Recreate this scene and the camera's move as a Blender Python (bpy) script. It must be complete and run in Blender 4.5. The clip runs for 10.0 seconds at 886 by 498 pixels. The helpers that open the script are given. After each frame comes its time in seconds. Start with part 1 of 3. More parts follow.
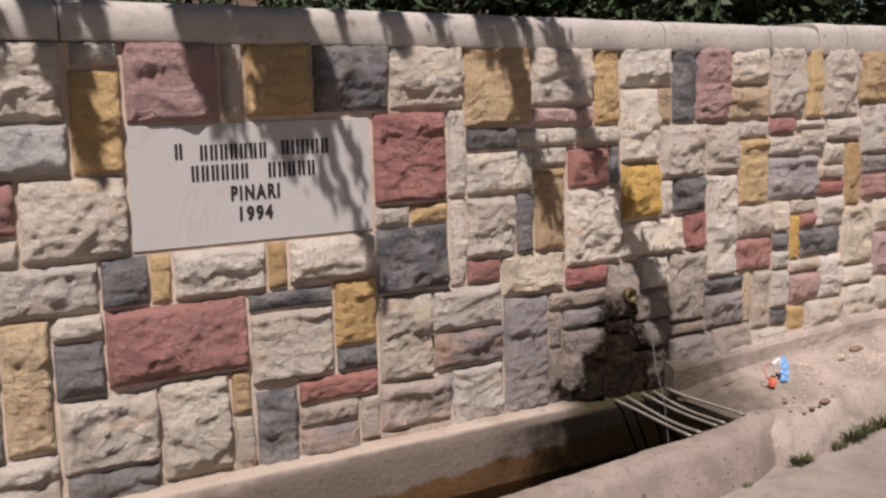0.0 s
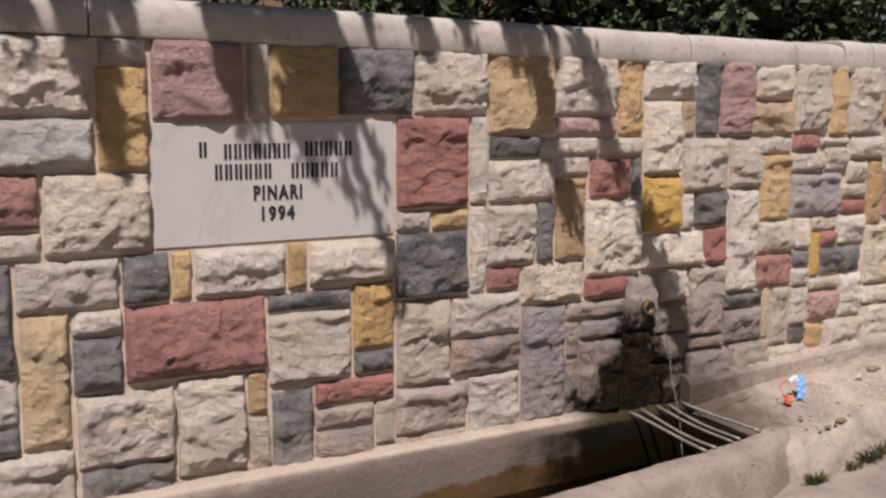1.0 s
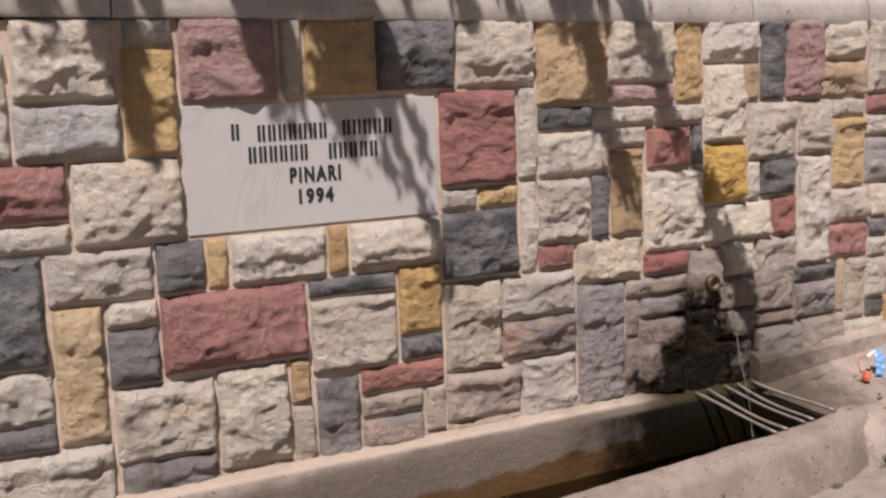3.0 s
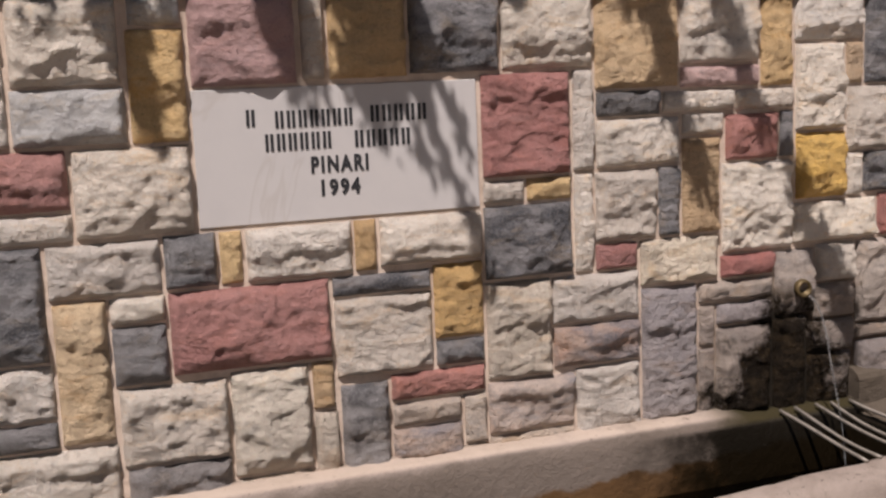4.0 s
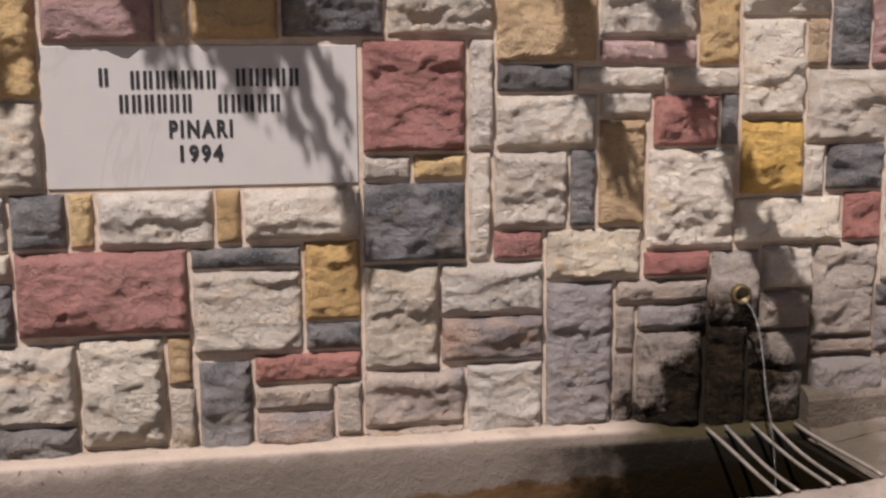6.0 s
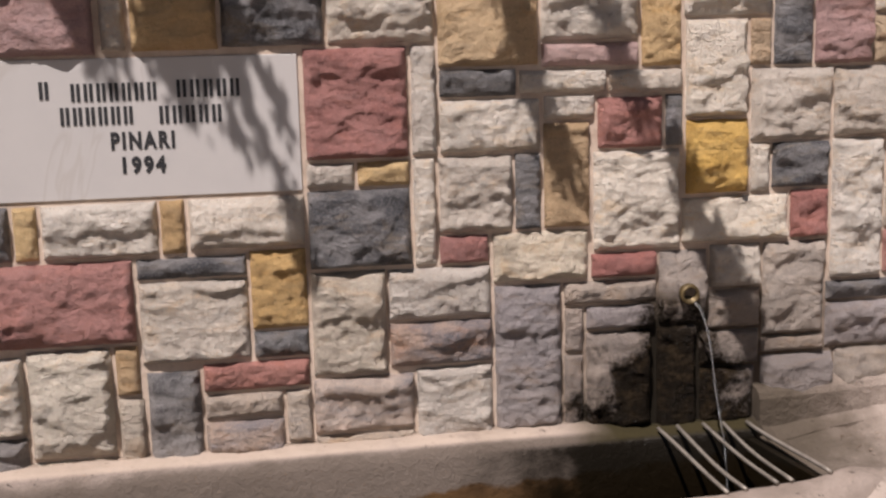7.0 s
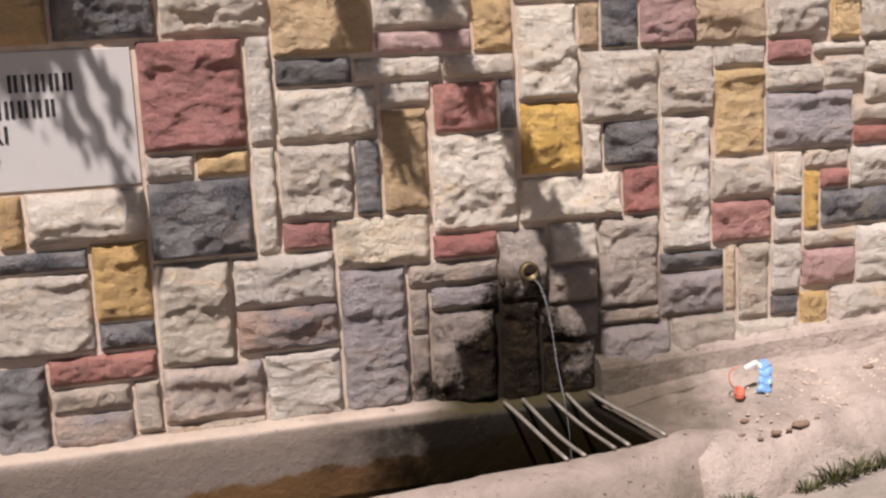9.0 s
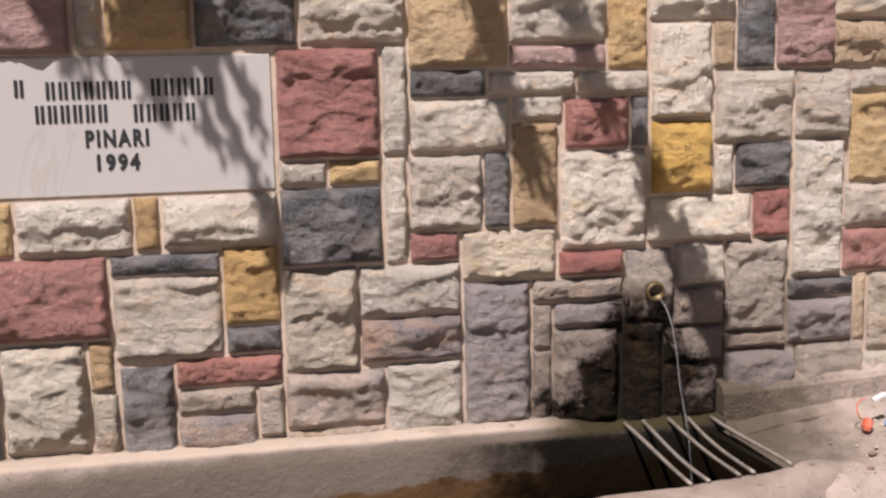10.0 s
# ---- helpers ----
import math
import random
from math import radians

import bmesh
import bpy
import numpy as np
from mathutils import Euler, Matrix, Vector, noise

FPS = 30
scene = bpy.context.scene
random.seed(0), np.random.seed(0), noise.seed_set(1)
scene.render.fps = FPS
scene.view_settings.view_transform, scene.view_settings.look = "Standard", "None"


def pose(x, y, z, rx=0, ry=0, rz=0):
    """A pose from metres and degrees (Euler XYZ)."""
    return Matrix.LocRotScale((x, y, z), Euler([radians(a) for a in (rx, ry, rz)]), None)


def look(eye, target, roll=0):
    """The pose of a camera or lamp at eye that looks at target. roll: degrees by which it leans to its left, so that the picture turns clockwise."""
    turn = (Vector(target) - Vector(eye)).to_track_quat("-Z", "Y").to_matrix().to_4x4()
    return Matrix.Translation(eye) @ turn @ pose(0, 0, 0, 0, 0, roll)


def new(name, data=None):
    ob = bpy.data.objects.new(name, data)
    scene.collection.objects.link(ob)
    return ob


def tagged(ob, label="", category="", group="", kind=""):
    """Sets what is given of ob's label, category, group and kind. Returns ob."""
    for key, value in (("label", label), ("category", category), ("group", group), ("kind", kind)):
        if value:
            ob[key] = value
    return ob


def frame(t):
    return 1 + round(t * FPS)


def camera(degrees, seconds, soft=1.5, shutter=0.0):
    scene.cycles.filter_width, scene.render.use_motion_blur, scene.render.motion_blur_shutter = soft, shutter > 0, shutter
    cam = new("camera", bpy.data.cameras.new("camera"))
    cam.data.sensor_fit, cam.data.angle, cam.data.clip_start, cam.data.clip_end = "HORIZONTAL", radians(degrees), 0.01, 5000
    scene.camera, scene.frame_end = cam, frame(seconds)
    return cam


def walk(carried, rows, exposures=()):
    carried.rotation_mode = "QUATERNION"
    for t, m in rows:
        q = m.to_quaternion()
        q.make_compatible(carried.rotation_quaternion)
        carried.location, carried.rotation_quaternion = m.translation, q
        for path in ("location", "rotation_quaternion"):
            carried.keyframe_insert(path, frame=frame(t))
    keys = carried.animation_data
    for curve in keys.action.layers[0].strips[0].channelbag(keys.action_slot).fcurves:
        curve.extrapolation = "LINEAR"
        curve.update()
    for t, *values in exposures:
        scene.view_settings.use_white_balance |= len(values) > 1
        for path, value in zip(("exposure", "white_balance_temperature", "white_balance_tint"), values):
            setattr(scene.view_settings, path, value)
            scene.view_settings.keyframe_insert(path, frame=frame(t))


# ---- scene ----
cam = camera(42.0, 10.0, soft=2.4)
EXPOSURES = [(0, -0.24, 6500, 18), (4, -0.20, 6500, 18), (6.5, -0.18, 6500, 18), (7.5, -0.10, 6500, 18), (9, 0.08, 6500, 18), (10, 0.05, 6500, 18)]
PATH = [
    (0, (-1.099, -3.36, 1.36), (-0.012, -1.7, 1.105), -1.7),
    (0.5, (-1.104, -3.357, 1.356), (-0.014, -1.698, 1.115), -0.9),
    (1, (-1.117, -3.343, 1.355), (-0.048, -1.67, 1.113), 0.0),
    (1.5, (-1.142, -3.323, 1.347), (-0.107, -1.628, 1.11), 0.0),
    (2, (-1.138, -3.325, 1.343), (-0.127, -1.616, 1.105), -0.1),
    (2.5, (-1.07, -3.317, 1.351), (-0.073, -1.604, 1.09), -0.8),
    (3.8, (-0.567, -3.163, 1.328), (0.184, -1.333, 1.03), -3.0),
    (4, (-0.438, -3.158, 1.322), (0.232, -1.297, 1.027), -2.3),
    (4.5, (-0.142, -3.142, 1.301), (0.432, -1.254, 0.98), -2.4),
    (5, (0.078, -3.083, 1.312), (0.604, -1.182, 0.981), -0.2),
    (6.5, (0.613, -3.198, 1.25), (0.914, -1.246, 0.933), -1.0),
    (7, (0.641, -3.201, 1.273), (0.986, -1.256, 0.957), -1.5),
    (7.5, (0.684, -3.228, 1.318), (1.081, -1.297, 0.98), -2.3),
    (8, (0.734, -3.272, 1.268), (1.153, -1.343, 0.944), -2.8),
    (8.5, (0.765, -3.296, 1.238), (1.241, -1.385, 0.891), -3.4),
    (9, (0.786, -3.315, 1.252), (1.298, -1.411, 0.919), -2.8),
    (9.5, (0.723, -3.292, 1.264), (1.18, -1.374, 0.929), -1.9),
    (10, (0.639, -3.264, 1.255), (1.029, -1.326, 0.95), -1.2),
]
walk(cam, [(t, look(eye, target, roll)) for t, eye, target, roll in PATH], EXPOSURES)

# ---- light ----
SUN = Vector((0.33, 0.56, -0.98)).normalized()      # the way the sunlight goes
TO_SUN = -SUN
world = bpy.data.worlds.new("sky")
scene.world = world
world.use_nodes = True
wn = world.node_tree.nodes
sky = wn.new("ShaderNodeTexSky")
sky.sky_type, sky.sun_disc = "NISHITA", False
sky.sun_elevation = math.asin(TO_SUN.z)
sky.sun_rotation = math.atan2(TO_SUN.x, TO_SUN.y)
wn["Background"].inputs[1].default_value = 0.032
world.node_tree.links.new(sky.outputs[0], wn["Background"].inputs[0])
sun = new("sun", bpy.data.lights.new("sun", "SUN"))
sun.data.energy, sun.data.angle, sun.data.color = 5.8, radians(0.6), (1.0, 0.945, 0.885)
sun.matrix_world = look((0, 0, 8), Vector((0, 0, 8)) + SUN)


# ---- materials ----
class Nodes:
    """Short hand for a node tree."""

    def __init__(self, name):
        self.mat = bpy.data.materials.new(name)
        self.mat.use_nodes = True
        self.tree = self.mat.node_tree
        self.bsdf = self.tree.nodes["Principled BSDF"]

    def add(self, kind, values=(), **attrs):
        n = self.tree.nodes.new("ShaderNode" + kind)
        for key, v in attrs.items():
            setattr(n, key, v)
        for key, v in dict(values).items():
            if isinstance(v, bpy.types.NodeSocket):
                self.tree.links.new(v, n.inputs[key])
            else:
                n.inputs[key].default_value = v
        return n

    def link(self, a, b):
        self.tree.links.new(a, b)

    def noise(self, where, scale, detail=6.0, rough=0.6, distort=0.0):
        return self.add("TexNoise", {"Vector": where, "Scale": scale, "Detail": detail, "Roughness": rough, "Distortion": distort}).outputs[0]

    def ramp(self, fac, lo, hi, a=0.0, b=1.0):
        n = self.add("MapRange", {0: fac, 1: lo, 2: hi, 3: a, 4: b})
        n.interpolation_type = "SMOOTHSTEP"
        return n.outputs[0]

    def mix(self, fac, a, b, blend="MIX"):
        n = self.add("Mix", data_type="RGBA", blend_type=blend)
        for k, v in ((0, fac), (6, a), (7, b)):
            if isinstance(v, bpy.types.NodeSocket):
                self.link(v, n.inputs[k])
            else:
                n.inputs[k].default_value = v if k == 0 else (*v, 1) if len(v) == 3 else v
        return n.outputs[2]

    def math(self, op, a, b=0.0):
        return self.add("Math", {0: a, 1: b}, operation=op).outputs[0]

    def bump(self, height, strength, distance):
        n = self.add("Bump", {"Height": height, "Strength": strength, "Distance": distance})
        self.link(n.outputs[0], self.bsdf.inputs["Normal"])

    def done(self, colour, rough=0.85):
        for key, v in (("Base Color", colour), ("Roughness", rough)):
            if isinstance(v, bpy.types.NodeSocket):
                self.link(v, self.bsdf.inputs[key])
            else:
                self.bsdf.inputs[key].default_value = (*v, 1) if key == "Base Color" else v
        return self.mat


def wet_mask(n, place):
    """Where the spout's spray keeps wall and basin wet: a ragged dark stain below the spout, 0 to 1."""
    sep = n.add("SeparateXYZ", {0: place})
    x, z = sep.outputs[0], sep.outputs[2]
    w = n.math("SUBTRACT", n.noise(place, 9.0, 7, 0.72), 0.5)
    # half width grows towards the basin
    half = n.math("ADD", n.math("MULTIPLY", n.math("SUBTRACT", 0.68, z), 0.66), n.math("MULTIPLY", w, 0.70))
    off = n.math("ABSOLUTE", n.math("SUBTRACT", x, 1.885))
    side = n.ramp(n.math("SUBTRACT", half, off), -0.06, 0.09)
    low = n.ramp(n.math("ADD", z, n.math("MULTIPLY", w, 0.12)), 0.63, 0.55)
    return n.math("MULTIPLY", side, low)


def damp_shade_mask(n, place):
    """A wider, weaker dirt stain round the basin's wet end, with the tree's dull shade painted in."""
    far = n.add("VectorMath", {0: n.add("VectorMath", {0: place, 1: (-2.08, 0.0, -0.30)}, operation="ADD").outputs[0], 1: (1.5, 0.9, 2.2)}, operation="MULTIPLY").outputs[0]
    d = n.add("VectorMath", {0: far}, operation="LENGTH").outputs["Value"]
    return n.ramp(n.math("ADD", d, n.math("MULTIPLY", n.math("SUBTRACT", n.noise(place, 6.0, 5, 0.6), 0.5), 0.9)), 1.05, 0.30, 0.0, 0.62)


def stone_material(name, base, dark, vary=0.5, rough=0.54, stain=(0.95, 0.78, 0.56), cool=0.36, sat=0.76):
    """Split natural stone: mineral patches, bedding, fine grain, iron stains and, under the spout, a wet stain."""
    n = Nodes(name)
    place = n.add("NewGeometry").outputs["Position"]
    rnd = n.add("ObjectInfo").outputs["Random"]
    other = n.math("FRACT", n.math("MULTIPLY", rnd, 17.31))
    shift = n.add("VectorMath", {0: place, 1: n.add("CombineXYZ", {0: n.math("MULTIPLY", rnd, 7.0), 1: rnd, 2: n.math("MULTIPLY", other, 3.0)}).outputs[0]}, operation="ADD").outputs[0]
    beds = n.add("Mapping", {"Vector": shift, "Rotation": (0.0, 0.25, 0.0), "Scale": (0.6, 1.0, 1.5)}).outputs[0]
    big = n.noise(beds, 7.0, 5, 0.6, 0.8)
    mid = n.noise(beds, 30.0, 7, 0.65, 0.3)
    fine = n.noise(shift, 150.0, 4, 0.7)
    c = n.mix(n.math("MULTIPLY", n.ramp(big, 0.38, 0.66), vary), base, dark)
    c = n.mix(n.ramp(mid, 0.54, 0.78, 0.0, 0.38), c, dark)
    # iron stains, grey patches, pale crystals and dark specks
    rust = tuple(a * b for a, b in zip(base, stain))
    c = n.mix(n.ramp(n.noise(beds, 11.0, 6, 0.7, 0.8), 0.50, 0.68, 0.0, 0.62), c, rust)
    slate = tuple(0.66 * (0.45 * v + 0.55 * sum(base) / 3) * k for v, k in zip(base, (0.98, 1.0, 1.03)))
    c = n.mix(n.ramp(n.noise(beds, 15.0, 6, 0.7, 0.5), 0.52, 0.68, 0.0, cool), c, slate)
    c = n.mix(n.ramp(fine, 0.42, 0.70, 0.0, 0.42), c, tuple(min(0.9, v * 1.3) for v in base))
    c = n.mix(n.ramp(n.noise(shift, 80.0, 5, 0.75), 0.57, 0.68, 0.0, 0.55), c, tuple(v * 0.5 for v in dark))
    hsv = n.add("HueSaturation", {"Hue": n.math("ADD", 0.494, n.math("MULTIPLY", rnd, 0.010)), "Saturation": n.math("ADD", sat, n.math("MULTIPLY", other, 0.34)),
                                  "Value": n.math("ADD", 0.86, n.math("MULTIPLY", rnd, 0.30)), "Color": c}).outputs[0]
    # mud and lime washed over the lowest courses
    z = n.add("SeparateXYZ", {0: place}).outputs[2]
    wash = n.math("MULTIPLY", n.ramp(n.math("ADD", z, n.math("MULTIPLY", n.noise(place, 5.0, 4), 0.35)), 0.72, 0.40), 0.24)
    hsv = n.mix(wash, hsv, (0.46, 0.38, 0.32))
    hsv = n.mix(damp_shade_mask(n, place), hsv, (0.200, 0.165, 0.142))
    wet = wet_mask(n, place)
    n.link(n.ramp(wet, 0.0, 1.0, 0.40, 0.08), n.bsdf.inputs["Specular IOR Level"])
    c = n.mix(n.math("MULTIPLY", wet, 0.975), hsv, n.mix(n.ramp(n.noise(place, 22.0, 5, 0.7), 0.45, 0.70), (0.010, 0.007, 0.004), (0.046, 0.031, 0.016)))
    h = n.math("ADD", n.math("MULTIPLY", mid, 0.8), n.math("MULTIPLY", fine, 0.35))
    h = n.math("ADD", h, n.math("MULTIPLY", n.noise(shift, 70.0, 8, 0.72, 0.4), 0.8))
    n.bump(h, 1.0, 0.025)
    return n.done(c, n.ramp(wet, 0.0, 1.0, rough, 0.22))


STONES = {
    "W": stone_material("cream_limestone", (0.85, 0.745, 0.630), (0.58, 0.490, 0.402), 0.55),
    "w": stone_material("pale_grey_limestone", (0.66, 0.640, 0.61), (0.42, 0.41, 0.40), 0.5),
    "C": stone_material("tan_limestone", (0.79, 0.672, 0.530), (0.54, 0.445, 0.345), 0.5),
    "G": stone_material("slate_grey_andesite", (0.305, 0.290, 0.288), (0.072, 0.074, 0.082), 1.0, cool=0.5),
    "g": stone_material("mauve_grey_andesite", (0.46, 0.405, 0.395), (0.27, 0.245, 0.255), 0.6),
    "Y": stone_material("ochre_tuff", (0.70, 0.470, 0.215), (0.58, 0.365, 0.145), 0.5, stain=(1.0, 0.92, 0.80), cool=0.15, sat=0.82),
    "O": stone_material("honey_tuff", (0.74, 0.535, 0.315), (0.52, 0.35, 0.185), 0.6, cool=0.15, sat=0.80),
    "R": stone_material("red_tuff", (0.53, 0.270, 0.235), (0.30, 0.130, 0.112), 0.6, stain=(1.0, 0.85, 0.75), cool=0.25, sat=0.78),
    "P": stone_material("rose_tuff", (0.62, 0.405, 0.37), (0.43, 0.25, 0.23), 0.5, stain=(1.0, 0.85, 0.75), cool=0.3),
    "B": stone_material("brown_sandstone", (0.50, 0.415, 0.35), (0.27, 0.235, 0.22), 0.7),
    "M": stone_material("mottled_sandstone", (0.60, 0.455, 0.365), (0.27, 0.255, 0.275), 1.0, stain=(1.05, 0.80, 0.62), cool=0.55),
    "T": stone_material("damp_tan_sandstone", (0.64, 0.52, 0.41), (0.40, 0.345, 0.305), 0.7, stain=(1.0, 0.82, 0.58)),
}


def cement(name, base, dark, scale=6.0, bump=0.006, wet=False, spray=False, pits=0.0):
    n = Nodes(name)
    place = n.add("NewGeometry").outputs["Position"]
    a = n.noise(place, scale, 6, 0.62, 0.5)
    b = n.noise(place, scale * 7, 6, 0.65)
    f = n.noise(place, scale * 34, 3, 0.7)
    c = n.mix(n.ramp(a, 0.36, 0.68), base, dark)
    c = n.mix(n.ramp(b, 0.52, 0.76, 0.0, 0.55), c, tuple(v * 0.62 for v in dark))
    c = n.mix(n.ramp(f, 0.4, 0.8, 0.0, 0.3), c, tuple(min(1, v * 1.25) for v in base))
    rough = 0.9
    if pits:
        # chipped holes and lichen specks
        hole = n.ramp(n.noise(place, scale * 9, 3, 0.5, 0.3), 0.66, 0.72)
        c = n.mix(n.math("MULTIPLY", hole, pits), c, tuple(v * 0.25 for v in dark))
    n.bsdf.inputs["Specular IOR Level"].default_value = 0.18
    if spray:
        sy = n.add("SeparateXYZ", {0: place}).outputs[1]
        c = n.mix(n.math("MULTIPLY", damp_shade_mask(n, place), n.math("MULTIPLY", n.ramp(sy, -0.45, -0.10), 0.7)) if spray == "floor" else damp_shade_mask(n, place), c, (0.155, 0.118, 0.090))
        if spray == "floor":
            # the splashed corner beside the spout
            d = n.add("VectorMath", {0: n.add("VectorMath", {0: place, 1: (-2.12, 0.16, -0.15)}, operation="ADD").outputs[0], 1: (1.0, 0.95, 1.0)}, operation="MULTIPLY").outputs[0]
            d = n.math("ADD", n.add("VectorMath", {0: d}, operation="LENGTH").outputs["Value"], n.math("MULTIPLY", n.math("SUBTRACT", n.noise(place, 9.0, 5, 0.6), 0.5), 0.35))
            c = n.mix(n.math("MULTIPLY", n.ramp(d, 0.48, 0.16, 0.0, 0.78), n.ramp(n.add("SeparateXYZ", {0: place}).outputs[1], -0.42, -0.32)), c, (0.052, 0.040, 0.024))
        else:
            c = n.mix(n.math("MINIMUM", n.math("MULTIPLY", damp_shade_mask(n, place), 1.6), 0.9), c, (0.090, 0.066, 0.048))
            c = n.mix(n.math("MULTIPLY", wet_mask(n, place), 0.99), c, (0.013, 0.010, 0.006))
    if wet:
        sep = n.add("SeparateXYZ", {0: place})
        w = n.math("SUBTRACT", n.noise(place, 8.0, 5), 0.5)
        # rust-brown water line inside the basin, olive scum where the spout splashes, glossier black below it
        x, y, z = sep.outputs[0], sep.outputs[1], sep.outputs[2]
        # ragged pale wash that paints the sunlit strip on the back ledge's top
        lit_wash = n.math("MULTIPLY", n.math("MULTIPLY", n.ramp(z, 0.194, 0.206), n.ramp(y, -0.10, -0.085)), n.ramp(n.math("ADD", n.math("MULTIPLY", x, 0.25), w), 0.62, 0.30))
        c = n.mix(n.math("MULTIPLY", lit_wash, 0.50), c, (0.60, 0.485, 0.385))
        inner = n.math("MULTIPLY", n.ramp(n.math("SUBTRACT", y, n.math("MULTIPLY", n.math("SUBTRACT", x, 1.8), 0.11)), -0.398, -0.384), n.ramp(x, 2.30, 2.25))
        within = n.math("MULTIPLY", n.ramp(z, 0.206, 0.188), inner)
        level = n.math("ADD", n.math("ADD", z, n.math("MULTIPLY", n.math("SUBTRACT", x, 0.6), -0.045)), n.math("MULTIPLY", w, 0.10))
        # stained grey inner face, also painted darker against the lit ledge top
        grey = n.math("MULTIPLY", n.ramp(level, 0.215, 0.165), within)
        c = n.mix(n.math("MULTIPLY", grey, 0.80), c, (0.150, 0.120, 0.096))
        c = n.mix(n.math("MULTIPLY", n.math("MULTIPLY", n.ramp(level, 0.050, 0.028), within), 0.9), c, (0.125, 0.062, 0.020))
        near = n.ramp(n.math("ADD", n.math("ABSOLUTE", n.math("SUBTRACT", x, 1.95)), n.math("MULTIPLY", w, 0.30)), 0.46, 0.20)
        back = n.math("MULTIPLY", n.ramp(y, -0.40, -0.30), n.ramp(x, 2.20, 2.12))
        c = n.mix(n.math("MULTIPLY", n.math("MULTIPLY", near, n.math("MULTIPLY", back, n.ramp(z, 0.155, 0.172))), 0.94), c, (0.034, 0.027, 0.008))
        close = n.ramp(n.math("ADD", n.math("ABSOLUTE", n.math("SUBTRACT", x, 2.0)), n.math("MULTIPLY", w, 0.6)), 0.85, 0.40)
        black_gloss = n.math("MULTIPLY", n.math("MULTIPLY", close, n.math("MULTIPLY", n.ramp(z, 0.180, 0.160), inner)), n.ramp(level, 0.19, 0.11))
        c = n.mix(n.math("MULTIPLY", black_gloss, 0.97), c, (0.005, 0.0038, 0.0018))
        rough = n.ramp(black_gloss, 0.0, 1.0, 0.9, 0.3)
    n.bump(n.math("ADD", a, n.math("ADD", b, n.math("MULTIPLY", f, 0.4))), 0.7, bump)
    return n.done(c, rough)


M_MORTAR = cement("lime_mortar", (0.63, 0.515, 0.42), (0.48, 0.375, 0.295), 9.0, 0.004, spray=True)
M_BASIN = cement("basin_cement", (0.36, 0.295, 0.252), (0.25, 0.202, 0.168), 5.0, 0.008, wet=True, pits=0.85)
M_PLATFORM = cement("platform_cement", (0.475, 0.395, 0.338), (0.30, 0.245, 0.205), 5.0, 0.018, spray="floor", pits=0.6)
M_COPING = cement("coping_concrete", (0.49, 0.45, 0.41), (0.37, 0.335, 0.30), 4.0, 0.003, pits=0.5)
M_GROUND = cement("dusty_pavement", (0.33, 0.28, 0.24), (0.22, 0.185, 0.16), 3.0, 0.012)
M_SOIL = cement("bank_soil", (0.16, 0.115, 0.075), (0.09, 0.065, 0.045), 5.0, 0.02)


def marble_material():
    n = Nodes("grey_veined_marble")
    place = n.add("NewGeometry").outputs["Position"]
    tilt = n.add("Mapping", {"Vector": place, "Rotation": (0.0, 0.45, 0.0), "Scale": (1.5, 1.0, 0.7)}).outputs[0]
    warp = n.noise(tilt, 1.5, 5, 0.55, 0.6)
    vein = n.math("ABSOLUTE", n.math("SUBTRACT", warp, 0.5))
    c = n.mix(n.ramp(vein, 0.010, 0.0, 0.0, 0.28), (0.535, 0.510, 0.490), (0.38, 0.335, 0.29))
    c = n.mix(n.ramp(n.noise(place, 9.0, 6), 0.4, 0.75, 0.0, 0.35), c, (0.465, 0.445, 0.435))
    n.bump(n.noise(place, 60.0, 4), 0.15, 0.002)
    return n.done(c, 0.42)


def plain(name, colour, rough=0.5, metal=0.0, spot=0.25, scale=40.0):
    n = Nodes(name)
    place = n.add("NewGeometry").outputs["Position"]
    v = n.noise(place, scale, 5)
    c = n.mix(n.ramp(v, 0.35, 0.75), colour, tuple(k * (1 - spot) for k in colour))
    n.bsdf.inputs["Metallic"].default_value = metal
    n.bump(v, 0.3, 0.001)
    return n.done(c, rough)


M_MARBLE = marble_material()
M_PAINT = plain("black_letter_paint", (0.025, 0.025, 0.028), 0.6)
M_BRASS = plain("worn_brass", (0.16, 0.115, 0.052), 0.5, 0.5, 0.45, 60)
M_BORE_SHADE = plain("pipe_bore_shade", (0.02, 0.015, 0.01), 0.6)
M_STEEL = plain("dull_galvanised_steel", (0.29, 0.255, 0.215), 0.5, 0.4, 0.4, 30)
M_BLUE = plain("blue_plastic", (0.24, 0.46, 0.80), 0.3)
M_RED = plain("red_plastic", (0.70, 0.17, 0.10), 0.35)
M_WHITE = plain("white_plastic", (0.78, 0.78, 0.78), 0.35)
M_BARK = plain("brown_bark", (0.11, 0.075, 0.05), 0.95, 0, 0.5, 25)
M_PEBBLE = plain("brown_pebble", (0.26, 0.175, 0.12), 0.9, 0, 0.4, 60)


def leaf_material(name, a, b):
    n = Nodes(name)
    rnd = n.add("NewGeometry").outputs["Random Per Island"]
    n.bsdf.inputs["Subsurface Weight"].default_value = 0.0
    c = n.mix(rnd, a, b)
    n.bsdf.inputs["Transmission Weight"].default_value = 0.0
    return n.done(c, 0.68)


M_LEAF = leaf_material("dark_green_leaves", (0.032, 0.052, 0.022), (0.064, 0.095, 0.040))
M_TWIG_LEAF = leaf_material("green_willow_leaves", (0.05, 0.09, 0.025), (0.10, 0.15, 0.04))
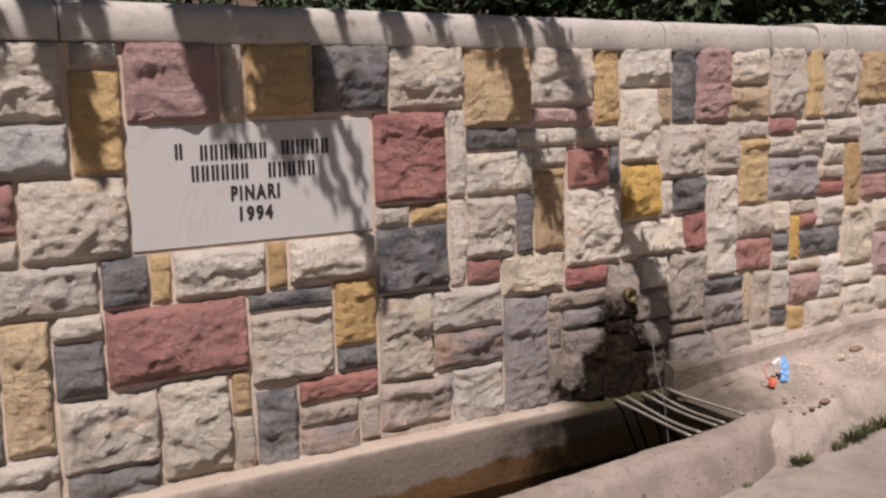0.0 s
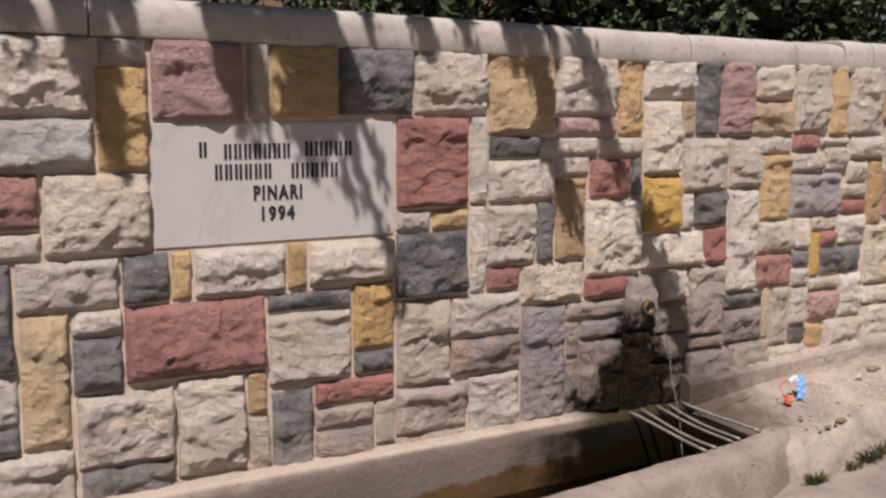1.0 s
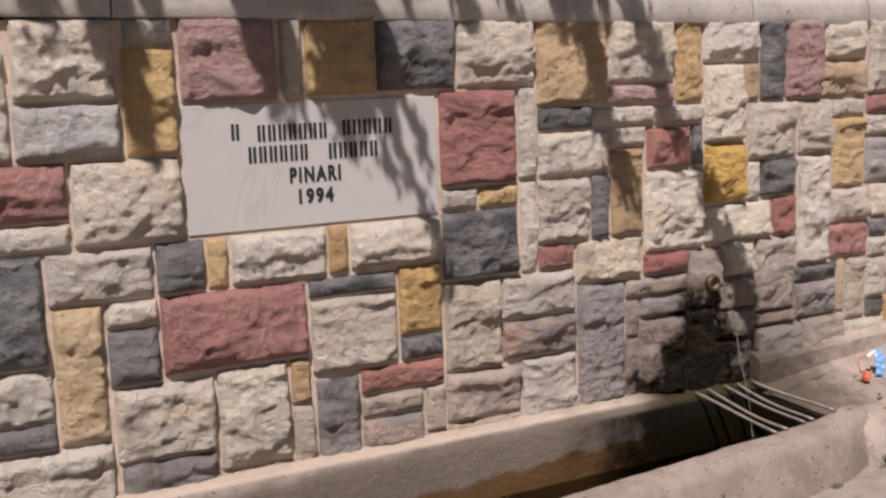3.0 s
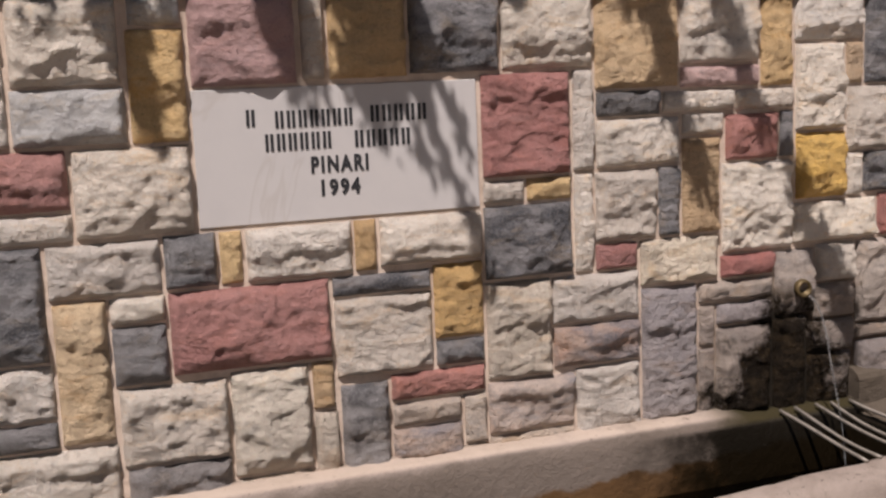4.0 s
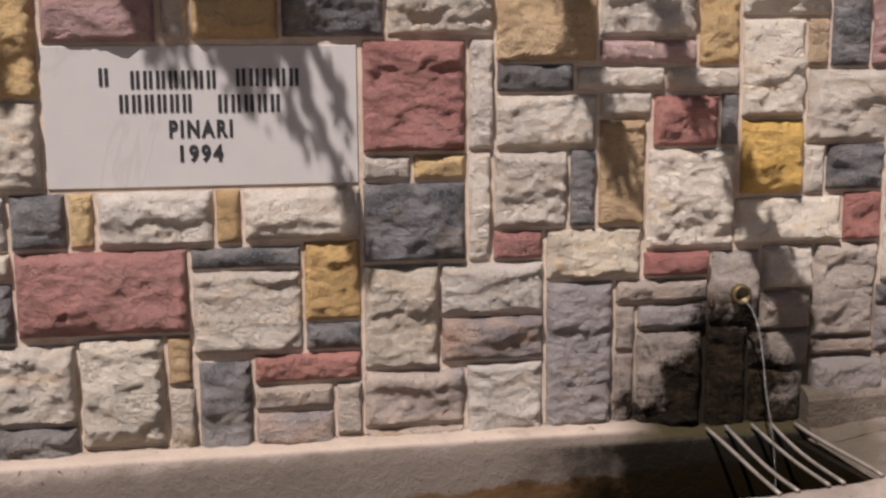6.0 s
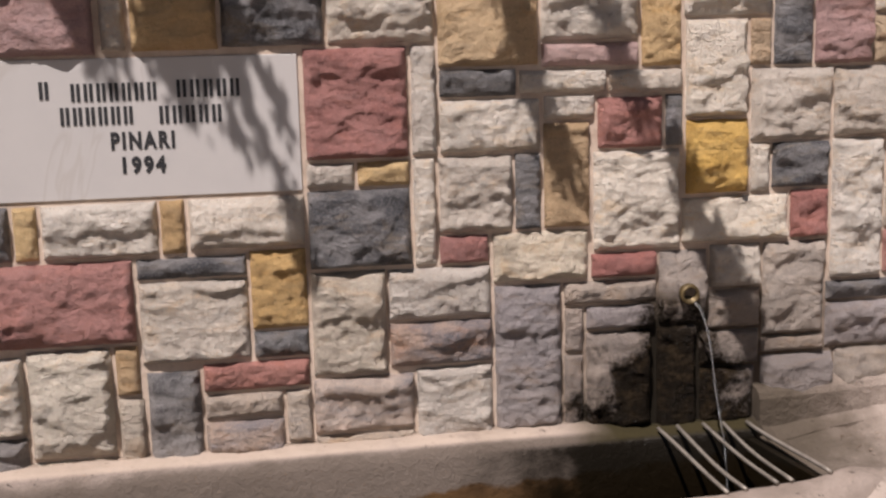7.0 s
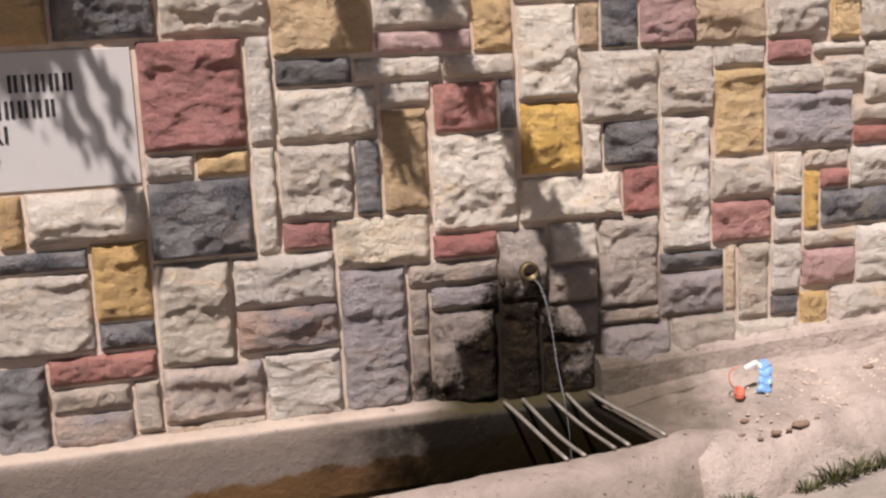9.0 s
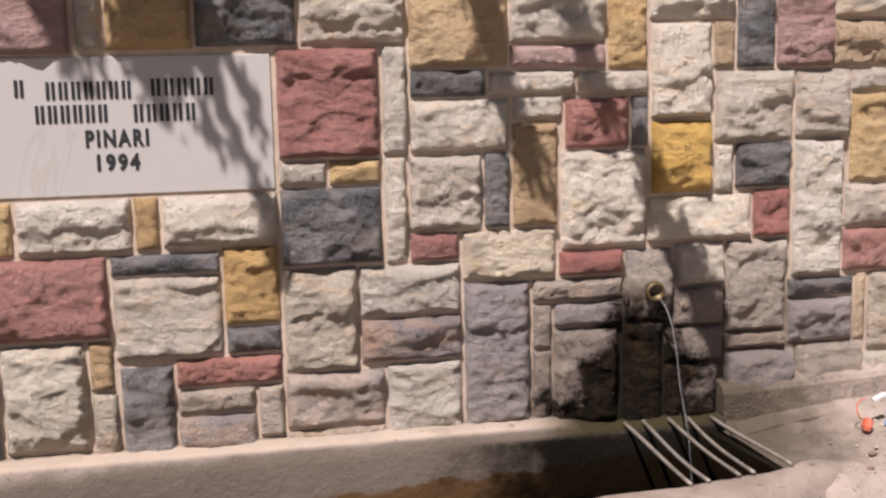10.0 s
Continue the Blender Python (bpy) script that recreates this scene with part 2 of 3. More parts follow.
M_GRASS = leaf_material("dry_green_grass", (0.045, 0.062, 0.018), (0.14, 0.125, 0.055))


def water_material(name, rough, tint, clear=1.0):
    n = Nodes(name)
    n.bsdf.inputs["Transmission Weight"].default_value = clear
    n.bsdf.inputs["IOR"].default_value = 1.33
    place = n.add("NewGeometry").outputs["Position"]
    n.bump(n.noise(place, 26.0, 3, 0.5, 0.8), 0.35, 0.006)
    return n.done(tint, rough)


M_WATER = water_material("basin_water", 0.03, (0.62, 0.60, 0.45))
M_STREAM = water_material("falling_water", 0.06, (0.86, 0.87, 0.88), 0.90)


# ---- building helpers ----
def part(name, bm, material, parent=None, label="", smooth=False):
    """Links a bmesh as one mesh object, under parent if given."""
    me = bpy.data.meshes.new(name)
    if isinstance(bm, tuple):
        me.from_pydata(*bm)
    else:
        bm.normal_update()
        bm.to_mesh(me)
        bm.free()
    me.materials.append(material)
    if smooth:
        me.polygons.foreach_set("use_smooth", [True] * len(me.polygons))
    ob = new(name, me)
    ob.parent = parent
    return tagged(ob, label) if label else ob


def box(bm, x0, x1, y0, y1, z0, z1, bevel=0.0):
    g = bmesh.ops.create_cube(bm, size=1, matrix=Matrix.LocRotScale(((x0 + x1) / 2, (y0 + y1) / 2, (z0 + z1) / 2), None, (x1 - x0, y1 - y0, z1 - z0)))
    if bevel:
        bmesh.ops.bevel(bm, geom=list({e for v in g["verts"] for e in v.link_edges}), offset=bevel, segments=2, affect="EDGES", profile=0.5)
    return bm


def tube(points, radii, sides=8, wobble=0.0):
    """A bmesh tube along points with a radius at each."""
    bm = bmesh.new()
    rings = []
    for i, p in enumerate(points):
        p = Vector(p)
        way = Vector(points[min(i + 1, len(points) - 1)]) - Vector(points[max(i - 1, 0)])
        q = way.to_track_quat("Z", "Y")
        r = radii[i] if hasattr(radii, "__len__") else radii
        rings.append([bm.verts.new(p + q @ Vector((math.cos(a), math.sin(a), 0)) * r * (1 + wobble * noise.noise(p * 9 + Vector((a, 0, 0))))) for a in (2 * math.pi * k / sides for k in range(sides))])
    for a, b in zip(rings, rings[1:]):
        for k in range(sides):
            bm.faces.new((a[k], a[(k + 1) % sides], b[(k + 1) % sides], b[k]))
    bm.faces.new(rings[0][::-1])
    bm.faces.new(rings[-1])
    return bm


def sheet(xs, ys, height):
    """A grid of vertices over xs and ys, at height(x, y), as one mesh."""
    verts = [(x, y, height(x, y)) for y in ys for x in xs]
    nx = len(xs)
    faces = [(j * nx + i, j * nx + i + 1, (j + 1) * nx + i + 1, (j + 1) * nx + i) for j in range(len(ys) - 1) for i in range(nx - 1)]
    return verts, [], faces


def spread(a, b, n):
    return [a + (b - a) * i / n for i in range(n + 1)]


# ---- the wall ----
LEFT, RIGHT, TOP = -3.0, 6.2, 1.555
bm = bmesh.new()
box(bm, LEFT, RIGHT, 0.0, 0.34, -0.25, TOP)
wall = tagged(part("wall_north", bm, M_MORTAR), "retaining wall of multicoloured split stone blocks in lime mortar", "wall", kind="structure")


def rock_face(w, h, seed, deep):
    """The split face of one block, w by h metres, about its middle: a thin drafted margin, then a swelling broken by shell-shaped chips."""
    step = 0.0064

    def lines(size):
        m = max(3, int((size - 0.010) / step))
        return [-size / 2, -size / 2 + 0.0035] + [-size / 2 + 0.0035 + (size - 0.007) * k / m for k in range(1, m)] + [size / 2 - 0.0035, size / 2]

    xs, zs = lines(w), lines(h)
    rng = random.Random(seed)
    off = Vector((rng.uniform(-50, 50), rng.uniform(-50, 50), rng.uniform(-50, 50)))
    # a few broad cleavage planes
    planes = []
    for _ in range(rng.randint(3, 5)):
        a = rng.uniform(0, 2 * math.pi)
        planes.append((math.cos(a) * rng.uniform(0.15, 0.55), math.sin(a) * rng.uniform(0.15, 0.65), rng.uniform(0.85, 1.2)))
    crest = rng.uniform(-0.35, 0.20) * h
    shell, small = rng.uniform(8, 13), rng.uniform(24, 34)
    wide = rng.uniform(0.55, 0.9)
    edge = min(0.024, 0.16 * min(w, h))
    ledge = rng.uniform(-0.45, 0.45) * h
    verts = []
    for z in zs:
        for x in xs:
            e = min(w / 2 - abs(x), h / 2 - abs(z))
            if e < 0.001:
                y = 0.008
            elif e < 0.0045:
                y = -0.0055
            else:
                p = Vector((x, 0, z))
                q = Vector((x * wide, 0, z))
                bend = Vector((noise.noise(p * 14 + off), 0, noise.noise(p * 14 - off))) * 0.020 + Vector((noise.noise(p * 40 + off), 0, noise.noise(p * 40 - off))) * 0.005
                e += 0.011 * noise.noise(p * 17 + off) + 0.006 * noise.noise(p * 48 + off)
                low = 0.65 if z + h / 2 < 1.4 * edge and e > 0 else 1.0
                up = max(0.0, min(1.0, (e - 0.003) / (edge * low)))
                up = up * (2 - up)
                far, _ = noise.voronoi((q + bend) * shell + off)
                dish = min(1.0, far[0] * far[0] * 1.5)
                far, _ = noise.voronoi((q + bend * 0.6) * small - off)
                chip = min(1.0, far[0] * far[0] * 1.5)
                flat = min(c0 + a * x / (w / 2) + b * z / (h / 2) for a, b, c0 in planes)
                k = (z - crest) / (h / 2)
                swell = 1.0 - 0.34 * min(1.3, k * k)
                step_z = z - ledge + 0.03 * noise.noise(p * 9 + off)
                drop = 0.16 * math.tanh(step_z * 90)
                n1 = noise.fractal(p * 8 + off, 0.9, 2.1, 3)
                y = -0.006 - deep * up * max(0.12, 0.50 * flat * swell + 0.36 * dish + 0.22 * chip + 0.26 * n1 + drop + 0.08)
                y -= up * (0.0032 * noise.noise(p * 55 + off) + 0.0026 * noise.noise(p * 115 + off))
            verts.append((x + (0.0022 * noise.noise(Vector((x * 40, z * 40, 3)) + off)), y, z + 0.0022 * noise.noise(Vector((x * 40, z * 40, 9)) + off)))
    nx = len(xs)
    faces = [(j * nx + i, j * nx + i + 1, (j + 1) * nx + i + 1, (j + 1) * nx + i) for j in range(len(zs) - 1) for i in range(nx - 1)]
    return verts, [], faces


COUNT = [0]


def stone(kind, x0, x1, z0, z1):
    """One split block between those joints."""
    COUNT[0] += 1
    x0, x1, z0, z1 = x0 - 0.001, x1 + 0.001, z0 - 0.001, z1 + 0.001
    deep = min(0.041, 0.015 + 0.14 * min(x1 - x0, z1 - z0))
    ob = part("stone", rock_face(x1 - x0, z1 - z0, COUNT[0] * 7 + 3, deep), STONES[kind], wall, smooth=True)
    ob.location = ((x0 + x1) / 2, 0, (z0 + z1) / 2)
    return ob


def filler(x0, x1, z0, z1, seed):
    """Random blocks over a stretch of wall out of sight, split and split again."""
    rng = random.Random(seed)
    todo = [(x0, x1, z0, z1)]
    while todo:
        a, b, c, d = todo.pop()
        w, h = b - a, d - c
        if w > 0.30 or (w > 0.16 and w > h * 1.6):
            m = a + w * rng.uniform(0.35, 0.65)
            todo += [(a, m - 0.004, c, d), (m + 0.004, b, c, d)]
        elif h > 0.24:
            m = c + h * rng.uniform(0.35, 0.65)
            todo += [(a, b, c, m - 0.004), (a, b, m + 0.004, d)]
        else:
            stone(rng.choice("WWWWGYOCPRB"), a, b, c, d)


stone("W", -0.592, -0.477, 1.486, 1.560)
stone("W", -0.592, -0.467, 1.182, 1.478)
stone("W", -0.454, -0.180, 1.337, 1.560)
stone("w", -0.459, -0.172, 1.182, 1.329)
stone("w", -0.152, -0.015, 1.485, 1.562)
stone("O", -0.162, -0.012, 1.178, 1.477)
stone("P", 0.001, 0.291, 1.320, 1.564)
stone("W", 0.305, 0.371, 1.330, 1.558)
stone("Y", 0.383, 0.610, 1.327, 1.559)
stone("G", 0.619, 0.893, 1.333, 1.554)
stone("W", 0.903, 1.198, 1.336, 1.554)
stone("O", 1.207, 1.496, 1.265, 1.550)
stone("W", 1.503, 1.791, 1.332, 1.549)
stone("P", 1.504, 1.792, 1.258, 1.324)
stone("O", 1.800, 1.921, 1.253, 1.549)
stone("W", 1.929, 2.196, 1.392, 1.548)
stone("W", 1.934, 2.125, 1.102, 1.383)
stone("O", 2.133, 2.199, 1.248, 1.384)
stone("G", 2.207, 2.328, 1.247, 1.550)
stone("P", 2.336, 2.517, 1.247, 1.548)
stone("W", 2.526, 2.767, 1.392, 1.549)
stone("O", 2.525, 2.768, 1.246, 1.385)
stone("W", 2.776, 2.994, 1.254, 1.548)
stone("R", 2.777, 2.933, 1.176, 1.246)
stone("R", -0.592, -0.332, 1.015, 1.173)
stone("W", -0.323, -0.014, 0.935, 1.170)
stone("W", -0.592, -0.331, 0.932, 1.007)
stone("G", -0.592, -0.416, 0.616, 0.925)
stone("W", -0.407, -0.113, 0.778, 0.923)
stone("G", -0.104, 0.038, 0.779, 0.927)
stone("Y", 0.047, 0.109, 0.779, 0.926)
stone("W", 0.119, 0.422, 0.780, 0.928)
stone("Y", 0.430, 0.495, 0.780, 0.928)
stone("W", 0.505, 0.820, 0.786, 0.928)
stone("G", 0.830, 1.119, 0.714, 0.934)
stone("R", 0.832, 1.119, 1.020, 1.325)
stone("W", 0.830, 0.963, 0.944, 1.010)
stone("Y", 0.971, 1.118, 0.942, 1.012)
stone("W", 1.128, 1.199, 1.024, 1.326)
stone("W", 1.127, 1.191, 0.710, 1.016)
stone("O", -0.402, -0.264, 0.383, 0.770)
stone("W", -0.256, -0.109, 0.698, 0.770)
stone("G", -0.255, -0.109, 0.527, 0.690)
stone("R", -0.101, 0.348, 0.539, 0.770)
stone("G", 0.358, 0.655, 0.711, 0.769)
stone("W", 0.359, 0.656, 0.474, 0.703)
stone("Y", 0.663, 0.820, 0.555, 0.778)
stone("G", 0.665, 0.819, 0.472, 0.548)
stone("W", -0.592, -0.410, 0.461, 0.609)
stone("G", -0.592, -0.410, 0.381, 0.454)
stone("W", -0.592, -0.564, 0.217, 0.508)
stone("W", -0.592, -0.259, 0.164, 0.373)
stone("W", -0.250, 0.043, 0.299, 0.519)
stone("G", -0.242, 0.042, 0.104, 0.291)
stone("C", 0.052, 0.276, 0.226, 0.531)
stone("C", 0.052, 0.276, 0.160, 0.218)
stone("O", 0.285, 0.351, 0.391, 0.531)
stone("C", 0.286, 0.357, 0.178, 0.383)
stone("G", 0.367, 0.512, 0.165, 0.450)
stone("R", 0.520, 0.816, 0.383, 0.464)
stone("T", 0.521, 0.738, 0.304, 0.374)
stone("M", 0.519, 0.740, 0.164, 0.296)
stone("T", 0.747, 0.818, 0.222, 0.375)
stone("C", 0.828, 1.040, 0.407, 0.705)
stone("W", 1.048, 1.345, 0.554, 0.702)
stone("M", 1.047, 1.347, 0.417, 0.546)
stone("M", 0.825, 1.113, 0.238, 0.399)
stone("T", 0.825, 1.113, 0.185, 0.230)
stone("W", 1.121, 1.345, 0.188, 0.409)
stone("g", 1.355, 1.555, 0.203, 0.636)
stone("G", 1.209, 1.430, 1.181, 1.257)
stone("W", 1.438, 1.695, 1.185, 1.250)
stone("W", 1.703, 1.924, 1.179, 1.245)
stone("W", 1.207, 1.498, 1.026, 1.172)
stone("W", 1.508, 1.661, 1.109, 1.177)
stone("Y", 1.507, 1.644, 0.798, 1.101)
stone("R", 1.668, 1.864, 1.021, 1.168)
stone("G", 1.874, 1.927, 1.023, 1.171)
stone("Y", 1.937, 2.130, 0.877, 1.094)
stone("W", 1.201, 1.414, 0.799, 1.014)
stone("G", 1.422, 1.498, 0.798, 1.018)
stone("W", 1.654, 1.917, 0.722, 1.014)
stone("R", 1.199, 1.342, 0.709, 0.790)
stone("C", 1.353, 1.638, 0.646, 0.790)
stone("R", 1.647, 1.847, 0.642, 0.715)
stone("T", 1.564, 1.847, 0.567, 0.634)
stone("g", 1.631, 1.842, 0.488, 0.557)
stone("B", 1.565, 1.622, 0.425, 0.559)
stone("B", 1.563, 1.621, 0.201, 0.417)
stone("B", 1.629, 1.829, 0.186, 0.480)
stone("B", 1.855, 2.005, 0.493, 0.712)
stone("B", 1.849, 1.974, 0.167, 0.485)
stone("B", 1.985, 2.161, 0.171, 0.346)
stone("W", 1.925, 2.260, 0.732, 0.867)
stone("R", 2.268, 2.392, 0.730, 0.876)
stone("W", 2.138, 2.393, 1.028, 1.239)
stone("W", 2.138, 2.199, 0.876, 1.019)
stone("G", 2.207, 2.391, 0.884, 1.020)
stone("W", 2.402, 2.581, 1.033, 1.238)
stone("W", 2.401, 2.567, 0.601, 1.025)
stone("W", 2.588, 2.763, 1.169, 1.235)
stone("O", 2.589, 2.763, 0.890, 1.161)
stone("W", 2.771, 2.974, 1.087, 1.167)
stone("W", 2.982, 3.126, 1.086, 1.188)
stone("g", 2.771, 3.084, 0.897, 1.077)
stone("W", 2.576, 2.794, 0.749, 0.880)
stone("R", 2.575, 2.788, 0.608, 0.741)
stone("W", 2.803, 2.902, 0.756, 0.888)
stone("G", 2.802, 2.901, 0.680, 0.748)
stone("W", 2.796, 2.900, 0.594, 0.672)
stone("W", 2.911, 3.071, 0.828, 0.888)
stone("Y", 2.910, 2.962, 0.628, 0.819)
stone("R", 2.970, 3.073, 0.759, 0.821)
stone("G", 2.972, 3.239, 0.632, 0.750)
stone("W", 3.081, 3.266, 0.757, 0.887)
stone("R", 3.092, 3.267, 0.895, 0.954)
stone("W", 3.091, 3.266, 0.962, 1.024)
stone("W", 2.908, 3.098, 0.567, 0.620)
stone("P", 2.901, 3.099, 0.435, 0.559)
stone("W", 3.107, 3.256, 0.433, 0.624)
stone("W", 2.014, 2.175, 0.593, 0.723)
stone("T", 2.183, 2.382, 0.438, 0.722)
stone("T", 2.012, 2.175, 0.468, 0.586)
stone("B", 1.983, 2.173, 0.353, 0.460)
stone("T", 2.182, 2.381, 0.382, 0.430)
stone("g", 2.181, 2.413, 0.201, 0.373)
stone("G", 2.390, 2.614, 0.532, 0.591)
stone("g", 2.390, 2.614, 0.387, 0.525)
stone("T", 2.422, 2.652, 0.218, 0.379)
stone("O", 2.622, 2.659, 0.387, 0.598)
stone("C", 2.667, 2.777, 0.351, 0.600)
stone("W", 2.786, 2.893, 0.423, 0.586)
stone("G", 2.785, 2.883, 0.349, 0.414)
stone("Y", 2.892, 2.996, 0.266, 0.415)
stone("W", 3.004, 3.267, 0.256, 0.425)
stone("C", 2.660, 2.885, 0.236, 0.341)
stone("O", 3.004, 3.112, 1.239, 1.543)
stone("W", 3.119, 3.357, 1.241, 1.542)
stone("O", 3.365, 3.609, 1.297, 1.536)
stone("W", 2.942, 3.131, 1.196, 1.230)
stone("W", 3.139, 3.377, 1.136, 1.233)
stone("W", 3.387, 3.615, 1.066, 1.289)
stone("O", 3.275, 3.379, 0.841, 1.127)
stone("g", 3.388, 3.619, 0.975, 1.057)
stone("R", 3.390, 3.621, 0.864, 0.968)
stone("W", 3.134, 3.265, 1.032, 1.128)
stone("C", 3.275, 3.474, 0.564, 0.833)
stone("W", 3.482, 3.722, 0.704, 0.856)
stone("P", 3.485, 3.728, 0.496, 0.697)
stone("W", 3.266, 3.477, 0.473, 0.555)
stone("C", 3.275, 3.482, 0.287, 0.465)
stone("W", 3.490, 3.734, 0.273, 0.488)
filler(LEFT, -0.60, 0.22, TOP - 0.008, 5)
filler(3.62, RIGHT, 0.30, TOP - 0.008, 8)

# ---- coping ----
def sag(x):
    """The coping drops gently towards +x."""
    return max(-0.055, min(0.03, 0.012 - 0.0150 * x))


def coping(x0, x1, lift=0.0):
    """One concrete cap stone with a rounded front edge."""
    prof = [(-0.020, -0.012), (-0.024, -0.006), (-0.026, 0.030), (-0.025, 0.060), (-0.021, 0.078), (-0.013, 0.092), (-0.001, 0.101), (0.020, 0.107), (0.10, 0.112), (0.37, 0.112), (0.37, -0.012)]
    n = max(4, int((x1 - x0) / 0.05))
    bm = bmesh.new()
    rings = []
    for i in range(n + 1):
        x = x0 + 0.003 + (x1 - x0 - 0.006) * i / n
        inset = 0.004 if i in (0, n) else 0.0
        rings.append([bm.verts.new((x, y + inset + 0.0035 * noise.noise((x * 6, y * 8, z * 8)), TOP + 0.002 + sag(x) + lift * min(1.0, z * 10) + z - inset * (z > 0.05) + 0.003 * noise.noise((x * 5, 3 + z * 9, 1)) * (z > 0))) for y, z in prof])
    k = len(prof)
    for a, b in zip(rings, rings[1:]):
        for j in range(k):
            bm.faces.new((a[j], a[(j + 1) % k], b[(j + 1) % k], b[j]))
    caps = [bm.faces.new(rings[0]), bm.faces.new(rings[-1][::-1])]
    bmesh.ops.recalc_face_normals(bm, faces=bm.faces)
    bmesh.ops.split_edges(bm, edges=list({e for f in caps for e in f.edges}))
    ob = part("coping_stone", bm, M_COPING, smooth=True)
    return tagged(ob, "pale concrete coping stone on top of the wall", "coping stone", "coping stones along the wall")


edges = [-3.0, -2.2, -1.2, -0.18, 1.46, 2.155, 2.765, 3.066, 3.262, 4.2, 5.2, 6.2]
for a, b in zip(edges, edges[1:]):
    coping(a, b, 0.0 if a < 3.0 else 0.018)

# ---- marble plaque ----
PLAQUE = (-0.002, 0.818, 0.939, 1.312)
bm = box(bmesh.new(), PLAQUE[0], PLAQUE[1], -0.006, 0.012, PLAQUE[2], PLAQUE[3], 0.002)
plaque = tagged(new("plaque"), "white marble plaque with black lettering set into the wall", "plaque")
part("slab", bm, M_MARBLE, plaque)


def word_bars(x0, x1, z0, z1, n):
    """Plain bars in place of a name."""
    bm = bmesh.new()
    w = (x1 - x0) / n
    for k in range(n):
        a = x0 + w * k
        box(bm, a + 0.10 * w, a + 0.36 * w, -0.0085, -0.004, z0, z1)
        box(bm, a + 0.54 * w, a + 0.80 * w, -0.0085, -0.004, z0, z1)
    part("lettering", bm, M_PAINT, plaque, "black bars in place of a name")


word_bars(0.139, 0.172, 1.208, 1.254, 1)
word_bars(0.219, 0.448, 1.200, 1.247, 7)
word_bars(0.492, 0.668, 1.204, 1.251, 5)
word_bars(0.188, 0.383, 1.138, 1.185, 6)
word_bars(0.443, 0.616, 1.136, 1.183, 5)


def lettering(text, x0, x1, z0, z1):
    """Cut and painted letters that fill that rectangle."""
    cu = bpy.data.curves.new("lettering", "FONT")
    cu.body, cu.extrude, cu.offset, cu.space_character = text, 0.004, 0.042, 1.3
    ob = new("lettering", cu)
    dg = bpy.context.evaluated_depsgraph_get()
    me = bpy.data.meshes.new_from_object(ob.evaluated_get(dg))
    bpy.data.objects.remove(ob)
    co = np.empty(len(me.vertices) * 3)
    me.vertices.foreach_get("co", co)
    co = co.reshape(-1, 3)
    lo, hi = co.min(0), co.max(0)
    flat = np.empty_like(co)
    flat[:, 0] = x0 + (co[:, 0] - lo[0]) / (hi[0] - lo[0]) * (x1 - x0)
    flat[:, 2] = z0 + (co[:, 1] - lo[1]) / (hi[1] - lo[1]) * (z1 - z0)
    flat[:, 1] = -0.0085 + (co[:, 2] - lo[2]) / max(1e-6, hi[2] - lo[2]) * 0.0045
    me.vertices.foreach_set("co", flat.ravel())
    me.materials.clear()
    me.materials.append(M_PAINT)
    out = new("lettering", me)
    out.parent = plaque
    tagged(out, "black painted letters " + text)


lettering("PINARI", 0.316, 0.482, 1.070, 1.117)
lettering("1994", 0.342, 0.455, 1.004, 1.051)

# ---- basin ----
END = 2.135         # where the basin ends and the platform begins


def front(x):
    """The basin's front inner edge."""
    return -0.390 + 0.11 * (max(x, 0.7) - 1.8)


def lump(x, y, z, size=0.004):
    return size * noise.noise((x * 7, y * 7, z * 7)) + size * 0.5 * noise.noise((x * 23, y * 23, z * 23))


def extrude_profile(xs, profile):
    """A solid swept along x; profile(x) gives the closed ring of (y, z)."""
    bm = bmesh.new()
    rings = [[bm.verts.new((x, y + lump(x, y, z), z + lump(x, z, y + 5))) for y, z in profile(x)] for x in xs]
    k = len(rings[0])
    for a, b in zip(rings, rings[1:]):
        for j in range(k):
            bm.faces.new((a[j], a[(j + 1) % k], b[(j + 1) % k], b[j]))
    bm.faces.new(rings[0])
    bm.faces.new(rings[-1][::-1])
    bmesh.ops.recalc_face_normals(bm, faces=bm.faces)
    return bm


trough = tagged(new("trough"), "long worn cement water trough at the foot of the wall", "trough")
xs = spread(LEFT, END + 0.02, 130)


def worn(x):
    """How far the splashed end of the ledge is worn down."""
    t = max(0.0, min(1.0, (x - 1.58) / 0.22))
    return 0.028 * t * t * (3 - 2 * t)


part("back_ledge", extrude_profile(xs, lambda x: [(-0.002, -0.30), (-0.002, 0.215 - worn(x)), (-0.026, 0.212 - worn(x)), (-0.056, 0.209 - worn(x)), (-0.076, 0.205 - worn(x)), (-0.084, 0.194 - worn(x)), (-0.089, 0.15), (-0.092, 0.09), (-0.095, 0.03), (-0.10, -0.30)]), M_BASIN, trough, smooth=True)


def lip(x):
    """The height of the worn front lip, which lifts a little where it runs into the platform."""
    if x > 2.30:
        return 0.130 - 0.22 * (x - 2.30)
    return 0.110 + 0.020 * math.exp(-((x - 2.30) / 0.09) ** 2) + 0.005 * noise.noise((x * 5, 0, 2)) + 0.003 * noise.noise((x * 19, 0, 5))


